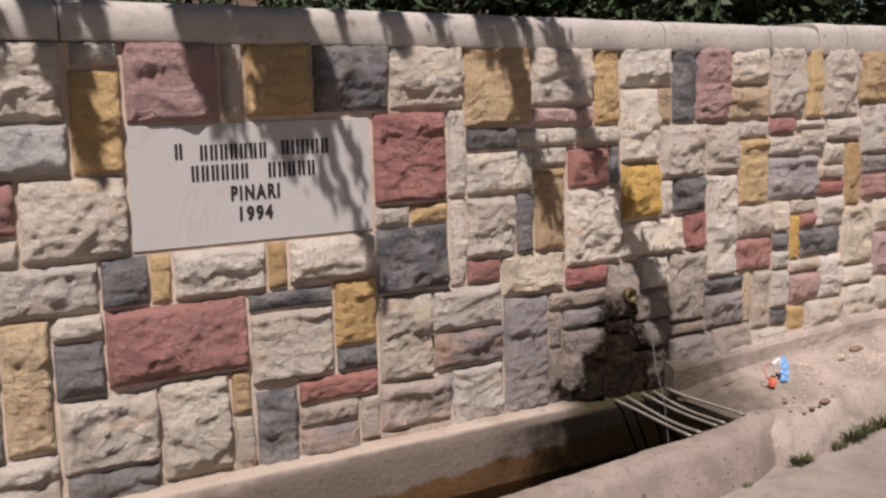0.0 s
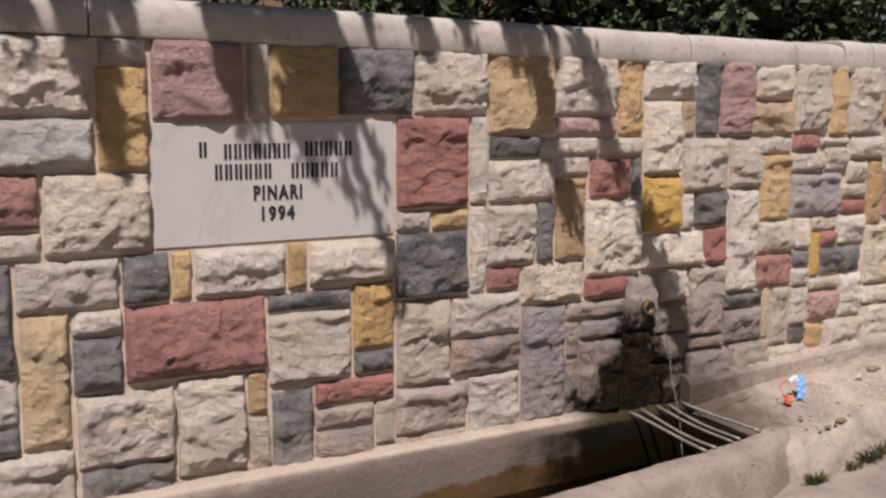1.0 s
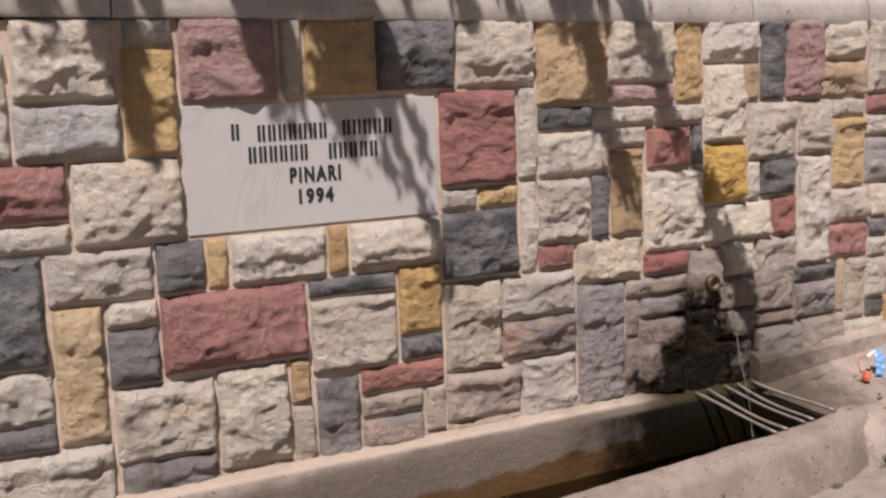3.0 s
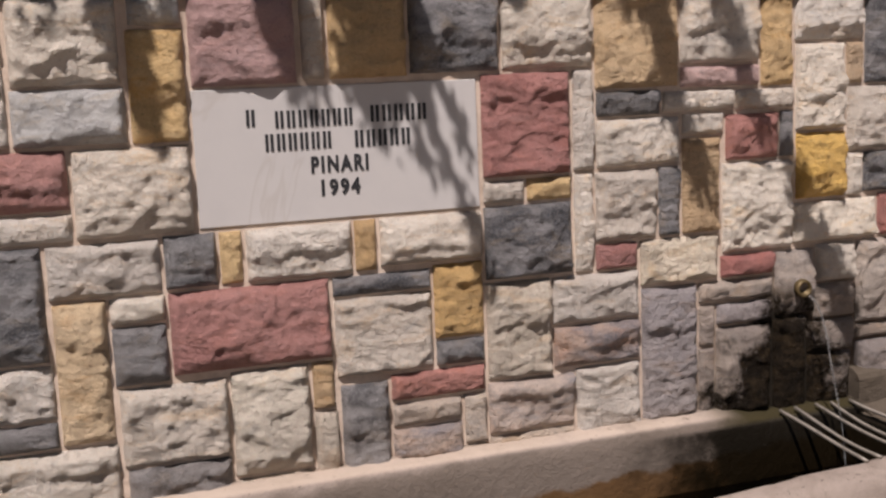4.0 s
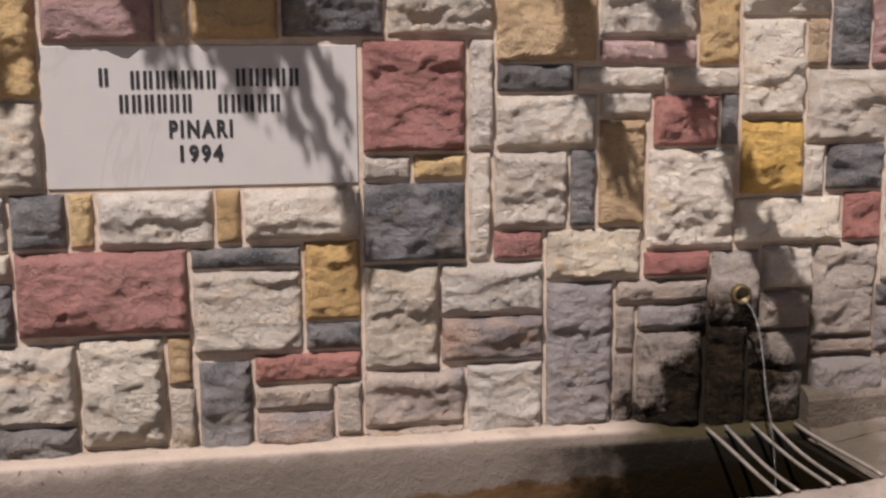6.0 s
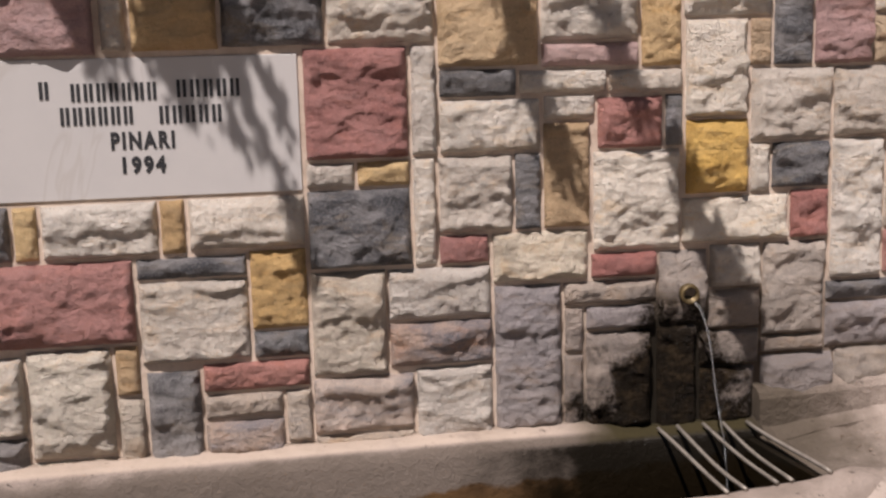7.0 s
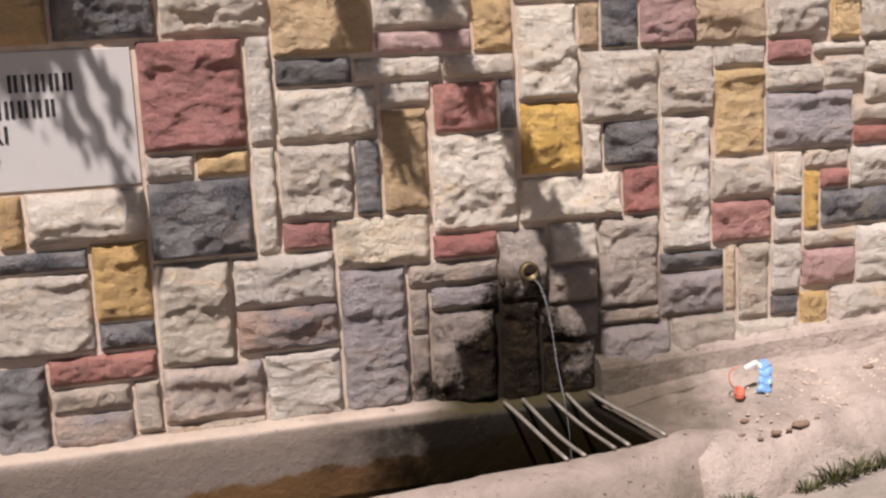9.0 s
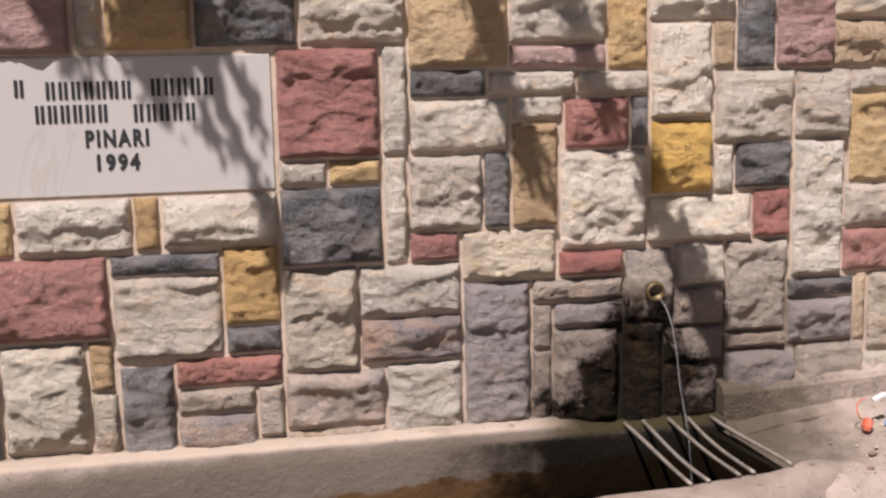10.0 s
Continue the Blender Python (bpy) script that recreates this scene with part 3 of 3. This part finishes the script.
def front_profile(x):
    f, z = front(x), lip(x)
    w = 1.0 - 0.45 * max(0.0, min(1.0, (x - 2.15) / 0.35))
    return [(f + 0.01, -0.30), (f + 0.006, -0.10), (f + 0.002, z - 0.03), (f - 0.006, z - 0.006), (f - 0.026 * w, z), (f - 0.085 * w, z - 0.004), (f - 0.116 * w, z - 0.016), (f - 0.130 * w, z - 0.040), (f - 0.148 * w, 0.0), (f - 0.165 * w, -0.10), (f - 0.167 * w, -0.30)]


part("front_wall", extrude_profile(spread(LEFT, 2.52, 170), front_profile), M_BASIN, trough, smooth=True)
bm = box(bmesh.new(), 0.0, 0.03, -0.42, -0.08, -0.30, 0.0)
bmesh.ops.subdivide_edges(bm, edges=[e for e in bm.edges if abs(e.verts[0].co.y - e.verts[1].co.y) > 0.1], cuts=8)
for v in bm.verts:
    y = v.co.y
    v.co.x += END - 0.034 + 0.42 * (-y - 0.09) + 0.004 * noise.noise((y * 12, v.co.z * 12, 3))
    if v.co.z > -0.1:
        v.co.z = 0.148 + 0.20 * (y + 0.07)
part("end_wall", bm, M_BASIN, trough)
bm = box(bmesh.new(), LEFT, END + 0.16, -0.60, -0.01, -0.34, -0.24)
part("trough_floor", bm, M_BASIN, trough)

xs = spread(LEFT, END + 0.13, 60)
verts, _, faces = sheet(xs, spread(0, 1, 8), lambda x, y: -0.02)
verts = [(x, -0.085 + (front(x) - 0.01 + 0.085) * y, z) for x, y, z in verts]
ob = part("water", (verts, [], [f[::-1] for f in faces]), M_WATER, smooth=True)
tagged(ob, "shallow murky water standing in the trough", "water", kind="structure")

# ---- platform beyond the basin, with a plaster fillet along the wall ----
def platform_z(x, y):
    along = max(0.0, min(1.0, x - 2.2))
    return 0.155 + 0.075 * along + 0.02 * max(0.0, x - 3.2) + 0.20 * (y + 0.07) + lump(x, y, 1, 0.010) + 0.006 * noise.noise((x * 15, y * 18, 4)) + 0.008 * noise.noise((x * 6, y * 9, 8))


def platform_edge(x):
    return -0.455 + 0.03 * (min(x, 4.2) - 2.15) + 0.07 * max(0.0, min(x, 4.2) - 2.65)


def grade(x, y):
    """The pavement climbs gently towards +x."""
    t = max(0.0, min(1.0, (x - 1.7) / 2.4))
    return -0.09 + 0.14 * t * t * (3 - 2 * t) + lump(x, y, 2, 0.010)


verts, faces = [], []
xs = spread(END, RIGHT, 170)
for x in xs:
    e = platform_edge(x)
    z, g = platform_z(x, e + 0.03), grade(x, e - 0.1) + 0.002
    line = [(-0.001, platform_z(x, -0.05)), (-0.05, platform_z(x, -0.05))]
    line += [(-0.09 + (e + 0.13) * k / 16, platform_z(x, -0.09 + (e + 0.13) * k / 16)) for k in range(17)]
    line += [(e + 0.014, z - 0.008), (e - 0.010, z - 0.030), (e - 0.035, z * 0.5 + g * 0.5), (e - 0.062, g), (e - 0.07, g - 0.25)]
    near = max(0.0, 1 - (x - END) / 0.6)
    verts += [(x + near * 0.42 * (-y - 0.09), y, zz + lump(x, y, zz, 0.005)) for y, zz in line]
k = len(line)
faces = [(i * k + j, i * k + j + 1, (i + 1) * k + j + 1, (i + 1) * k + j) for i in range(len(xs) - 1) for j in range(k - 1)]
n0 = len(verts)
verts += [(END - 0.04, -0.001, -0.30)]
faces.append(tuple(range(k - 1, -1, -1)) + (n0,))
platform = part("platform", (verts, [], faces), M_PLATFORM, smooth=True)
tagged(platform, "rough cement platform beside the trough, strewn with grit", "platform", kind="structure")

def curb_profile(x):
    z, top = platform_z(x, -0.07), 0.262 + 0.040 * max(0.0, min(1.2, x - 2.2))
    wide = 0.060 * max(0.0, min(1.0, (2.8 - x) / 0.7))
    return [(-0.001, z - 0.12), (-0.001, top + 0.026), (-0.030, top + 0.018), (-0.050, top + 0.006), (-0.060, top - 0.010), (-0.062, z + 0.02), (-0.070 - wide, z - 0.004), (-0.070 - wide, z - 0.12)]


curb = part("curb", extrude_profile(spread(END + 0.02, RIGHT, 110), curb_profile), M_PLATFORM)
tagged(curb, "low plastered curb where the platform meets the wall", "curb", kind="structure")

# ---- ground ----
xs = [-70, -30, -12, -6] + spread(LEFT, RIGHT, 70) + [9, 14, 30, 70]
ys = [-70, -30, -12, -6] + spread(-3.5, -0.58, 26) + [-0.52, -0.455, 0.30, 3, 12, 30, 70]
verts, _, faces = sheet(xs, ys, grade)
faces = [f for f in faces if not (LEFT - 0.01 < verts[f[0]][0] < END - 0.06 and -0.47 < verts[f[0]][1] < 0.2)]
ground = part("ground", (verts, [], faces), M_GROUND, smooth=True)
tagged(ground, "dusty worn pavement in front of the trough", "ground", kind="structure")


def bank_z(x, y):
    away = max(0.0, LEFT - x, x - RIGHT)
    return (1.36 + 0.30 * max(0.0, min(y, 9.0) - 1.3)) * max(0.0, 1 - away / 9.0) + lump(x, y, 3, 0.03) - 0.02


bank = part("bank", sheet([-12.1, -8, -5] + spread(LEFT, RIGHT, 30) + [8, 11, 15.3], [0.335, 0.6, 1, 2, 4, 7, 10, 20], bank_z), M_SOIL, smooth=True)
tagged(bank, "dark soil bank behind the wall", "bank", kind="structure")

# ---- spout, its water and the bars over the basin ----
SX, SZ = 1.932, 0.600
spout = tagged(new("spout"), "worn brass spout pipe running with water", "spout")


def ring(rows, sides=20):
    """A solid turned about y: rows of (y, radius)."""
    bm = bmesh.new()
    rs = [[bm.verts.new((SX + r * math.cos(a), y, SZ + 0.22 * y + r * math.sin(a))) for a in (2 * math.pi * k / sides for k in range(sides))] for y, r in rows]
    for a, b in zip(rs, rs[1:]):
        for k in range(sides):
            bm.faces.new((a[k], a[(k + 1) % sides], b[(k + 1) % sides], b[k]))
    bm.faces.new(rs[0][::-1])
    bm.faces.new(rs[-1])
    bmesh.ops.recalc_face_normals(bm, faces=bm.faces)
    return bm


part("pipe", ring([(0.02, 0.025), (-0.034, 0.025), (-0.038, 0.029), (-0.058, 0.030), (-0.063, 0.027), (-0.063, 0.021), (-0.042, 0.020)]), M_BRASS, spout, smooth=True)
part("collar", ring([(0.0, 0.034), (-0.026, 0.034), (-0.032, 0.029), (-0.032, 0.026), (0.0, 0.026)]), M_BRASS, spout, smooth=True)
# near-black disc that paints the shade inside the hollow pipe
part("bore", ring([(-0.041, 0.0198), (-0.043, 0.0198)]), M_BORE_SHADE, spout)

fall = []
radii = []
for k in range(40):
    s = k / 39
    fall.append((SX + 0.010 + 0.060 * s ** 0.6 + 0.003 * math.sin(11 * s), -0.068 - 0.125 * s ** 0.5, SZ - 0.034 - 0.585 * s))
    radii.append((0.0031 - 0.0013 * s) * (1 + 0.50 * math.sin(37 * s) * s))
stream = part("water_stream", tube(fall, radii, 10, 0.4), M_STREAM, smooth=True)
tagged(stream, "thin clear stream of water falling from the spout", "water")

BARS = [(1.829, 1.900), (1.888, 1.956), (1.970, 2.052), (2.033, 2.098), (2.108, 2.222)]
for i, (a, b) in enumerate(BARS):
    dip, y1 = 0.004 + 0.006 * (i % 2), front(b) - 0.030
    pts = [(a + (b - a) * s, -0.070 + (y1 + 0.070) * s, 0.192 - dip * math.sin(math.pi * s) + 0.003 * math.sin(5 * s + i) - (0.192 - lip(b) - 0.006) * s) for s in spread(0, 1, 14)]
    bar = part("bar", tube(pts, 0.0062, 8, 0.15), M_STEEL, smooth=True)
    tagged(bar, "dull steel bar laid across the trough", "bar", "bars across the trough")

# ---- litter on the platform ----
def litter():
    x, y = 2.632, -0.215
    z = platform_z(x, y) + 0.003
    bottle = tagged(new("bottle_scrap"), "crushed blue plastic bottle scrap with a red cap", "plastic scrap")
    # a crumpled, half-flattened blue body standing on its torn end
    bm = bmesh.new()
    rings = []
    for i, s in enumerate(spread(0, 1, 12)):
        r = 0.019 + 0.0035 * math.sin(i * 1.9) - 0.006 * (s > 0.9)
        rings.append([bm.verts.new((x + 0.016 * math.sin(2.2 * s) + r * math.cos(a) * (1.15 + 0.25 * noise.noise((a, s * 5, 1))), y + 0.02 * s + r * 0.62 * math.sin(a) * (1 + 0.5 * noise.noise((a, s * 6, 7))), z + 0.094 * s + 0.006 * math.sin(2 * a + 4 * s))) for a in (2 * math.pi * k / 14 for k in range(14))])
    for p, q in zip(rings, rings[1:]):
        for k in range(14):
            bm.faces.new((p[k], p[(k + 1) % 14], q[(k + 1) % 14], q[k]))
    bm.faces.new(rings[0][::-1])
    bm.faces.new(rings[-1])
    part("blue_body", bm, M_BLUE, bottle)
    pts = [(x - 0.060 + 0.045 * s, y + 0.01, z + 0.078 + 0.016 * s) for s in spread(0, 1, 4)]
    part("white_neck", tube(pts, [0.005, 0.008, 0.008, 0.009, 0.007], 8, 0.4), M_WHITE, bottle)
    pts = [(x - 0.088 + 0.030 * math.cos(a), y + 0.004 * math.sin(3 * a), z + 0.056 + 0.034 * math.sin(a)) for a in spread(1.6, 4.6, 14)]
    part("ring", tube(pts, 0.0022, 6, 0.3), M_RED, bottle, smooth=True)
    part("red_cap", tube([(x - 0.094, y - 0.018, z - 0.004), (x - 0.092, y - 0.018, z + 0.006), (x - 0.084, y - 0.014, z + 0.026), (x - 0.082, y - 0.014, z + 0.029)], [0.014, 0.017, 0.016, 0.011], 12, 0.3), M_RED, bottle, "red screw cap")


litter()


def pebble(x, y, z, s, seed):
    bm = bmesh.new()
    bmesh.ops.create_icosphere(bm, subdivisions=2, radius=1)
    for v in bm.verts:
        v.co *= 1 + 0.55 * noise.noise(v.co * 1.5 + Vector((seed, 0, 0)))
        v.co = Vector((x + v.co.x * s * 1.6, y + v.co.y * s * 0.9, z + v.co.z * s * 0.6))
    return tagged(part("pebble", bm, M_PEBBLE, smooth=True), "small brown broken stone lying on cement", "pebble", "pebbles on the platform")


rng = random.Random(4)
for x, y, s in ((2.635, -0.418, 0.019), (2.588, -0.432, 0.007), (2.548, -0.428, 0.011), (2.49, -0.437, 0.006), (2.70, -0.404, 0.006), (3.17, -0.16, 0.024), (3.02, -0.20, 0.012), (2.50, -0.33, 0.009), (2.76, -0.30, 0.008), (2.45, -0.40, 0.008)):
    pebble(x, y, platform_z(x, y) + s * 0.1, s, rng.random() * 50)
verts, faces = [], []
for k in range(1500):
    x = rng.uniform(2.35, 4.1)
    y = rng.uniform(platform_edge(x) + 0.04, -0.12)
    if rng.random() > 0.12 + 0.6 * (x - 2.35):
        continue
    z, s, n0 = platform_z(x, y), rng.uniform(0.002, 0.007), len(verts)
    verts += [(x - s, y - s, z - 0.001), (x + s * 1.3, y - s * 0.5, z - 0.001), (x + s * 0.6, y + s, z - 0.001), (x - s * 0.8, y + s * 0.8, z - 0.001), (x, y, z + s * 0.9)]
    faces += [(n0, n0 + 1, n0 + 4), (n0 + 1, n0 + 2, n0 + 4), (n0 + 2, n0 + 3, n0 + 4), (n0 + 3, n0, n0 + 4)]
tagged(part("grit", (verts, [], faces), M_MORTAR), "pale grit and plaster crumbs on the cement platform", "grit", kind="stuff")


def tuft(x, y, z, n, size, seed):
    rng = random.Random(seed)
    verts, faces = [], []
    for _ in range(n):
        a, r = rng.uniform(0, 6.28), rng.uniform(0, 0.4 * size)
        bx, by = x + math.cos(a) * r * 1.6, y + math.sin(a) * r * 0.7
        h, lean, w = rng.uniform(0.3, 0.7) * size, rng.uniform(0.1, 0.7) * size, 0.0022
        c, s, n0 = math.cos(a), math.sin(a), len(verts)
        verts += [(bx - s * w, by + c * w, z), (bx + s * w, by - c * w, z), (bx + c * lean * 0.45 + s * w, by + s * lean * 0.45 - c * w, z + h * 0.7), (bx + c * lean * 0.45 - s * w, by + s * lean * 0.45 + c * w, z + h * 0.7), (bx + c * lean, by + s * lean, z + h)]
        faces += [(n0, n0 + 1, n0 + 2, n0 + 3), (n0 + 3, n0 + 2, n0 + 4)]
    return tagged(part("grass_tuft", (verts, [], faces), M_GRASS), "small tuft of dry green grass at the platform's foot", "grass", "grass tufts along the platform")


for k, (x, s, n) in enumerate(((2.06, 0.03, 30), (2.36, 0.07, 110), (2.40, 0.05, 60), (2.60, 0.06, 70), (2.70, 0.09, 120), (2.78, 0.08, 100), (2.90, 0.09, 120), (3.05, 0.07, 80), (3.2, 0.09, 90))):
    y = platform_edge(x) - 0.075
    tuft(x, y, grade(x, y), n, s, k + 11)

# ---- green behind the wall ----
def leaf_cloud(rng, spots, size, n):
    """Many small pointed leaves round spots of (x, y, z, radius)."""
    verts, faces = [], []
    for _ in range(n):
        x, y, z, r = rng.choice(spots)
        d = Vector((rng.gauss(0, 1), rng.gauss(0, 1), rng.gauss(0, 1))).normalized() * r * rng.uniform(0.55, 1.0) ** 0.6
        p = Vector((x, y, z)) + d
        a = Vector((rng.gauss(0, 1), rng.gauss(0, 1), rng.gauss(0, 0.6) - 0.4)).normalized()
        b = a.orthogonal().normalized()
        b.rotate(Matrix.Rotation(rng.uniform(0, 6.28), 3, a))
        s, n0 = size * rng.uniform(0.6, 1.3), len(verts)
        verts += [p - a * s, p + b * s * 0.42, p + a * s, p - b * s * 0.42]
        faces.append((n0, n0 + 1, n0 + 2, n0 + 3))
    return verts, [], faces


def bush(x, y, wide, tall, seed):
    rng = random.Random(seed)
    base = bank_z(x, y)
    ob = tagged(new("bush"), "dense dark green leafy bush behind the wall", "bush", "bushes behind the wall")
    ob.location = (x, y, base)
    spots = []
    for k in range(5):
        a = rng.uniform(0, 6.28)
        tip = Vector((math.cos(a) * wide * 0.6, math.sin(a) * wide * 0.5, tall * rng.uniform(0.5, 0.85)))
        part("stem", tube([(0, 0, -0.1), tuple(tip * 0.5 + Vector((0, 0, 0.1))), tuple(tip)], [0.035, 0.022, 0.008], 6), M_BARK, ob)
    for _ in range(34):
        a, r, h = rng.uniform(0, 6.28), rng.uniform(0, wide), rng.uniform(0.06, 1.0)
        spots.append((math.cos(a) * r, math.sin(a) * r * 0.8, tall * h, rng.uniform(0.16, 0.32) * (1.1 - 0.4 * h)))
    part("crown", leaf_cloud(rng, spots, 0.040, 7000), M_LEAF, ob)


for k, (x, y, w, h) in enumerate(((1.9, 1.1, 0.7, 1.5), (3.2, 1.2, 0.8, 1.7), (4.5, 1.2, 0.8, 1.7), (5.6, 1.4, 0.9, 1.9), (2.5, 1.0, 0.6, 1.3), (3.9, 1.0, 0.6, 1.4), (7.4, 1.8, 1.1, 2.0), (9.2, 2.0, 1.3, 2.2), (0.6, 1.9, 0.8, 1.5), (-0.8, 2.2, 0.9, 1.6), (3.9, 3.0, 1.4, 2.8), (6.6, 3.4, 1.5, 3.0), (11.5, 2.6, 1.6, 2.6), (5.2, 2.4, 1.2, 2.4), (2.6, 2.4, 1.1, 2.2), (8.2, 3.2, 1.5, 2.8))):
    bush(x, y, w, h, 30 + k)

# ---- the tree in front of the wall, whose hanging twigs shade it ----
def above(x, z, far):
    """The place far metres towards the sun from a point of the wall's face."""
    return Vector((x, -0.02, z)) + TO_SUN * far


tree = tagged(new("weeping_tree"), "weeping tree with hanging leafy twigs before the wall", "tree")
FAR = 1.75
trunk = [(-2.6, -1.5, -0.15), (-2.55, -1.48, 1.2), (-2.40, -1.42, 2.4), (-2.0, -1.35, 3.5)]
part("trunk", tube(trunk, [0.17, 0.14, 0.12, 0.10], 12, 0.3), M_BARK, tree, smooth=True)
crown = above(0.4, 2.15, FAR)
limb = [trunk[-1], (-1.2, -1.2, 4.15), tuple(crown), tuple(above(1.4, 2.15, FAR)), tuple(above(1.8, 1.9, FAR))]
part("limb", tube(limb, [0.10, 0.07, 0.05, 0.035, 0.015], 10, 0.3), M_BARK, tree, smooth=True)


def hanging(points, wide, leaves, thick=0.006, size=0.035, seed=1, far=FAR):
    """A twig that hangs from the limb, with leaves for `wide` metres to each side."""
    rng = random.Random(seed)
    pts = [above(x, z, far + 0.08 * noise.noise((x * 3, z * 3, seed))) for x, z in points]
    part("twig", tube(pts, [thick * (1 - 0.6 * k / len(pts)) for k in range(len(pts))], 6), M_BARK, tree)
    verts, faces = [], []
    for _ in range(leaves):
        s = rng.uniform(0, len(pts) - 1.001)
        k = int(s)
        p = pts[k].lerp(pts[k + 1], s - k) + Vector((rng.gauss(0, 1) * wide * 0.5, rng.gauss(0, 0.03), rng.gauss(0, 1) * wide * 0.35))
        a = Vector((rng.gauss(0.2, 0.35), rng.gauss(0, 0.3), -1)).normalized()
        b = a.cross(TO_SUN).normalized()
        n0, l = len(verts), size * rng.uniform(0.6, 1.4)
        verts += [p - a * l, p + b * l * 0.25, p + a * l, p - b * l * 0.25]
        faces.append((n0, n0 + 1, n0 + 2, n0 + 3))
    part("leaves", (verts, [], faces), M_TWIG_LEAF, tree)


hanging([(1.36, 1.75), (1.40, 1.55), (1.44, 1.38), (1.475, 1.22), (1.53, 1.08), (1.57, 0.94)], 0.045, 609, 0.032, 0.03, 1)
hanging([(1.56, 1.75), (1.62, 1.55), (1.70, 1.35), (1.76, 1.20), (1.80, 1.10)], 0.045, 200, 0.008, 0.03, 2)
hanging([(1.51, 1.72), (1.67, 1.45), (1.74, 1.28), (1.78, 1.15)], 0.03, 130, 0.007, 0.03, 3)
hanging([(1.895, 1.04), (1.92, 0.95), (1.95, 0.85), (2.00, 0.74), (2.06, 0.62), (2.11, 0.50), (2.14, 0.40)], 0.035, 609, 0.034, 0.03, 4)
hanging([(2.00, 0.74), (2.06, 0.64), (2.11, 0.54), (2.14, 0.44)], 0.05, 348, 0.020, 0.03, 15)
hanging([(0.50, 1.75), (0.57, 1.52), (0.64, 1.30), (0.71, 1.10), (0.77, 0.95), (0.81, 0.80), (0.83, 0.68)], 0.022, 230, 0.008, 0.03, 5)
hanging([(0.56, 1.72), (0.64, 1.48), (0.72, 1.28), (0.77, 1.16)], 0.020, 90, 0.006, 0.03, 6)
hanging([(0.44, 1.75), (0.50, 1.52), (0.58, 1.30), (0.63, 1.15), (0.66, 1.08)], 0.018, 80, 0.005, 0.03, 7)
hanging([(0.46, 1.80), (0.48, 1.60), (0.49, 1.45), (0.51, 1.26)], 0.075, 480, 0.014, 0.04, 8)
hanging([(0.52, 1.80), (0.57, 1.60), (0.61, 1.45), (0.63, 1.32)], 0.045, 330, 0.012, 0.04, 9)
hanging([(0.17, 1.80), (0.20, 1.62), (0.23, 1.48), (0.28, 1.34)], 0.035, 290, 0.010, 0.035, 10)
hanging([(0.30, 1.80), (0.30, 1.62), (0.31, 1.48), (0.33, 1.36)], 0.035, 246, 0.010, 0.035, 16)
hanging([(-0.26, 1.80), (-0.22, 1.62), (-0.17, 1.46), (-0.14, 1.32)], 0.040, 478, 0.014, 0.035, 11)
hanging([(-0.15, 1.80), (-0.14, 1.60), (-0.13, 1.44), (-0.12, 1.30), (-0.11, 1.20)], 0.026, 188, 0.008, 0.035, 12)
hanging([(-0.42, 1.80), (-0.40, 1.66), (-0.37, 1.58)], 0.05, 174, 0.008, 0.04, 17)
hanging([(0.88, 1.80), (0.91, 1.64), (0.95, 1.54)], 0.03, 110, 0.008, 0.035, 13)
hanging([(1.08, 1.80), (1.09, 1.68), (1.10, 1.60)], 0.03, 101, 0.006, 0.03, 14)
for k, (x, wide, n) in enumerate(((-0.235, 0.035, 420), (-0.085, 0.022, 220), (0.225, 0.035, 420), (0.38, 0.026, 320), (0.45, 0.026, 300), (0.54, 0.026, 280), (0.72, 0.012, 60), (0.92, 0.026, 260), (1.08, 0.012, 90), (1.28, 0.025, 260), (1.36, 0.030, 330), (1.46, 0.014, 120))):
    hanging([(x - 0.03, 1.84), (x - 0.01, 1.74), (x, 1.66), (x + 0.015, 1.55 + 0.02 * (k % 3))], wide, n, 0.010, 0.032, 40 + k)

# ---- unseen broad trees, added to shade the pavement and cut bounced light ----
def unseen_shade_tree(x, y, seed):
    rng = random.Random(seed)
    ob = tagged(new("unseen_shade_tree"), "unseen broad leafy tree added to shade the pavement before the wall", "tree")
    ob.location = (x, y, -0.09)
    part("trunk", tube([(0, 0, -0.1), (0.05, 0.03, 1.6), (0.0, 0.1, 3.0), (0.1, 0.2, 4.2)], [0.26, 0.21, 0.18, 0.12], 14, 0.3), M_BARK, ob, smooth=True)
    spots = []
    for k in range(9):
        a = 2 * math.pi * k / 9 + rng.uniform(-0.2, 0.2)
        r = rng.uniform(1.4, 2.6)
        tip = Vector((math.cos(a) * r * 1.35, math.sin(a) * r * 0.7, rng.uniform(4.4, 5.4)))
        part("limb", tube([(0, 0.1, 2.8), tuple(tip * 0.5 + Vector((0, 0, 1.7))), tuple(tip)], [0.10, 0.06, 0.02], 7, 0.2), M_BARK, ob)
        for _ in range(8):
            spots.append((tip.x * rng.uniform(0.3, 1.15), tip.y * rng.uniform(0.3, 1.15), tip.z + rng.uniform(-0.6, 0.7), rng.uniform(0.35, 0.6)))
    part("crown", leaf_cloud(rng, spots, 0.085, 9000), M_LEAF, ob)


unseen_shade_tree(-3.4, -6.6, 71)
unseen_shade_tree(1.9, -6.9, 72)
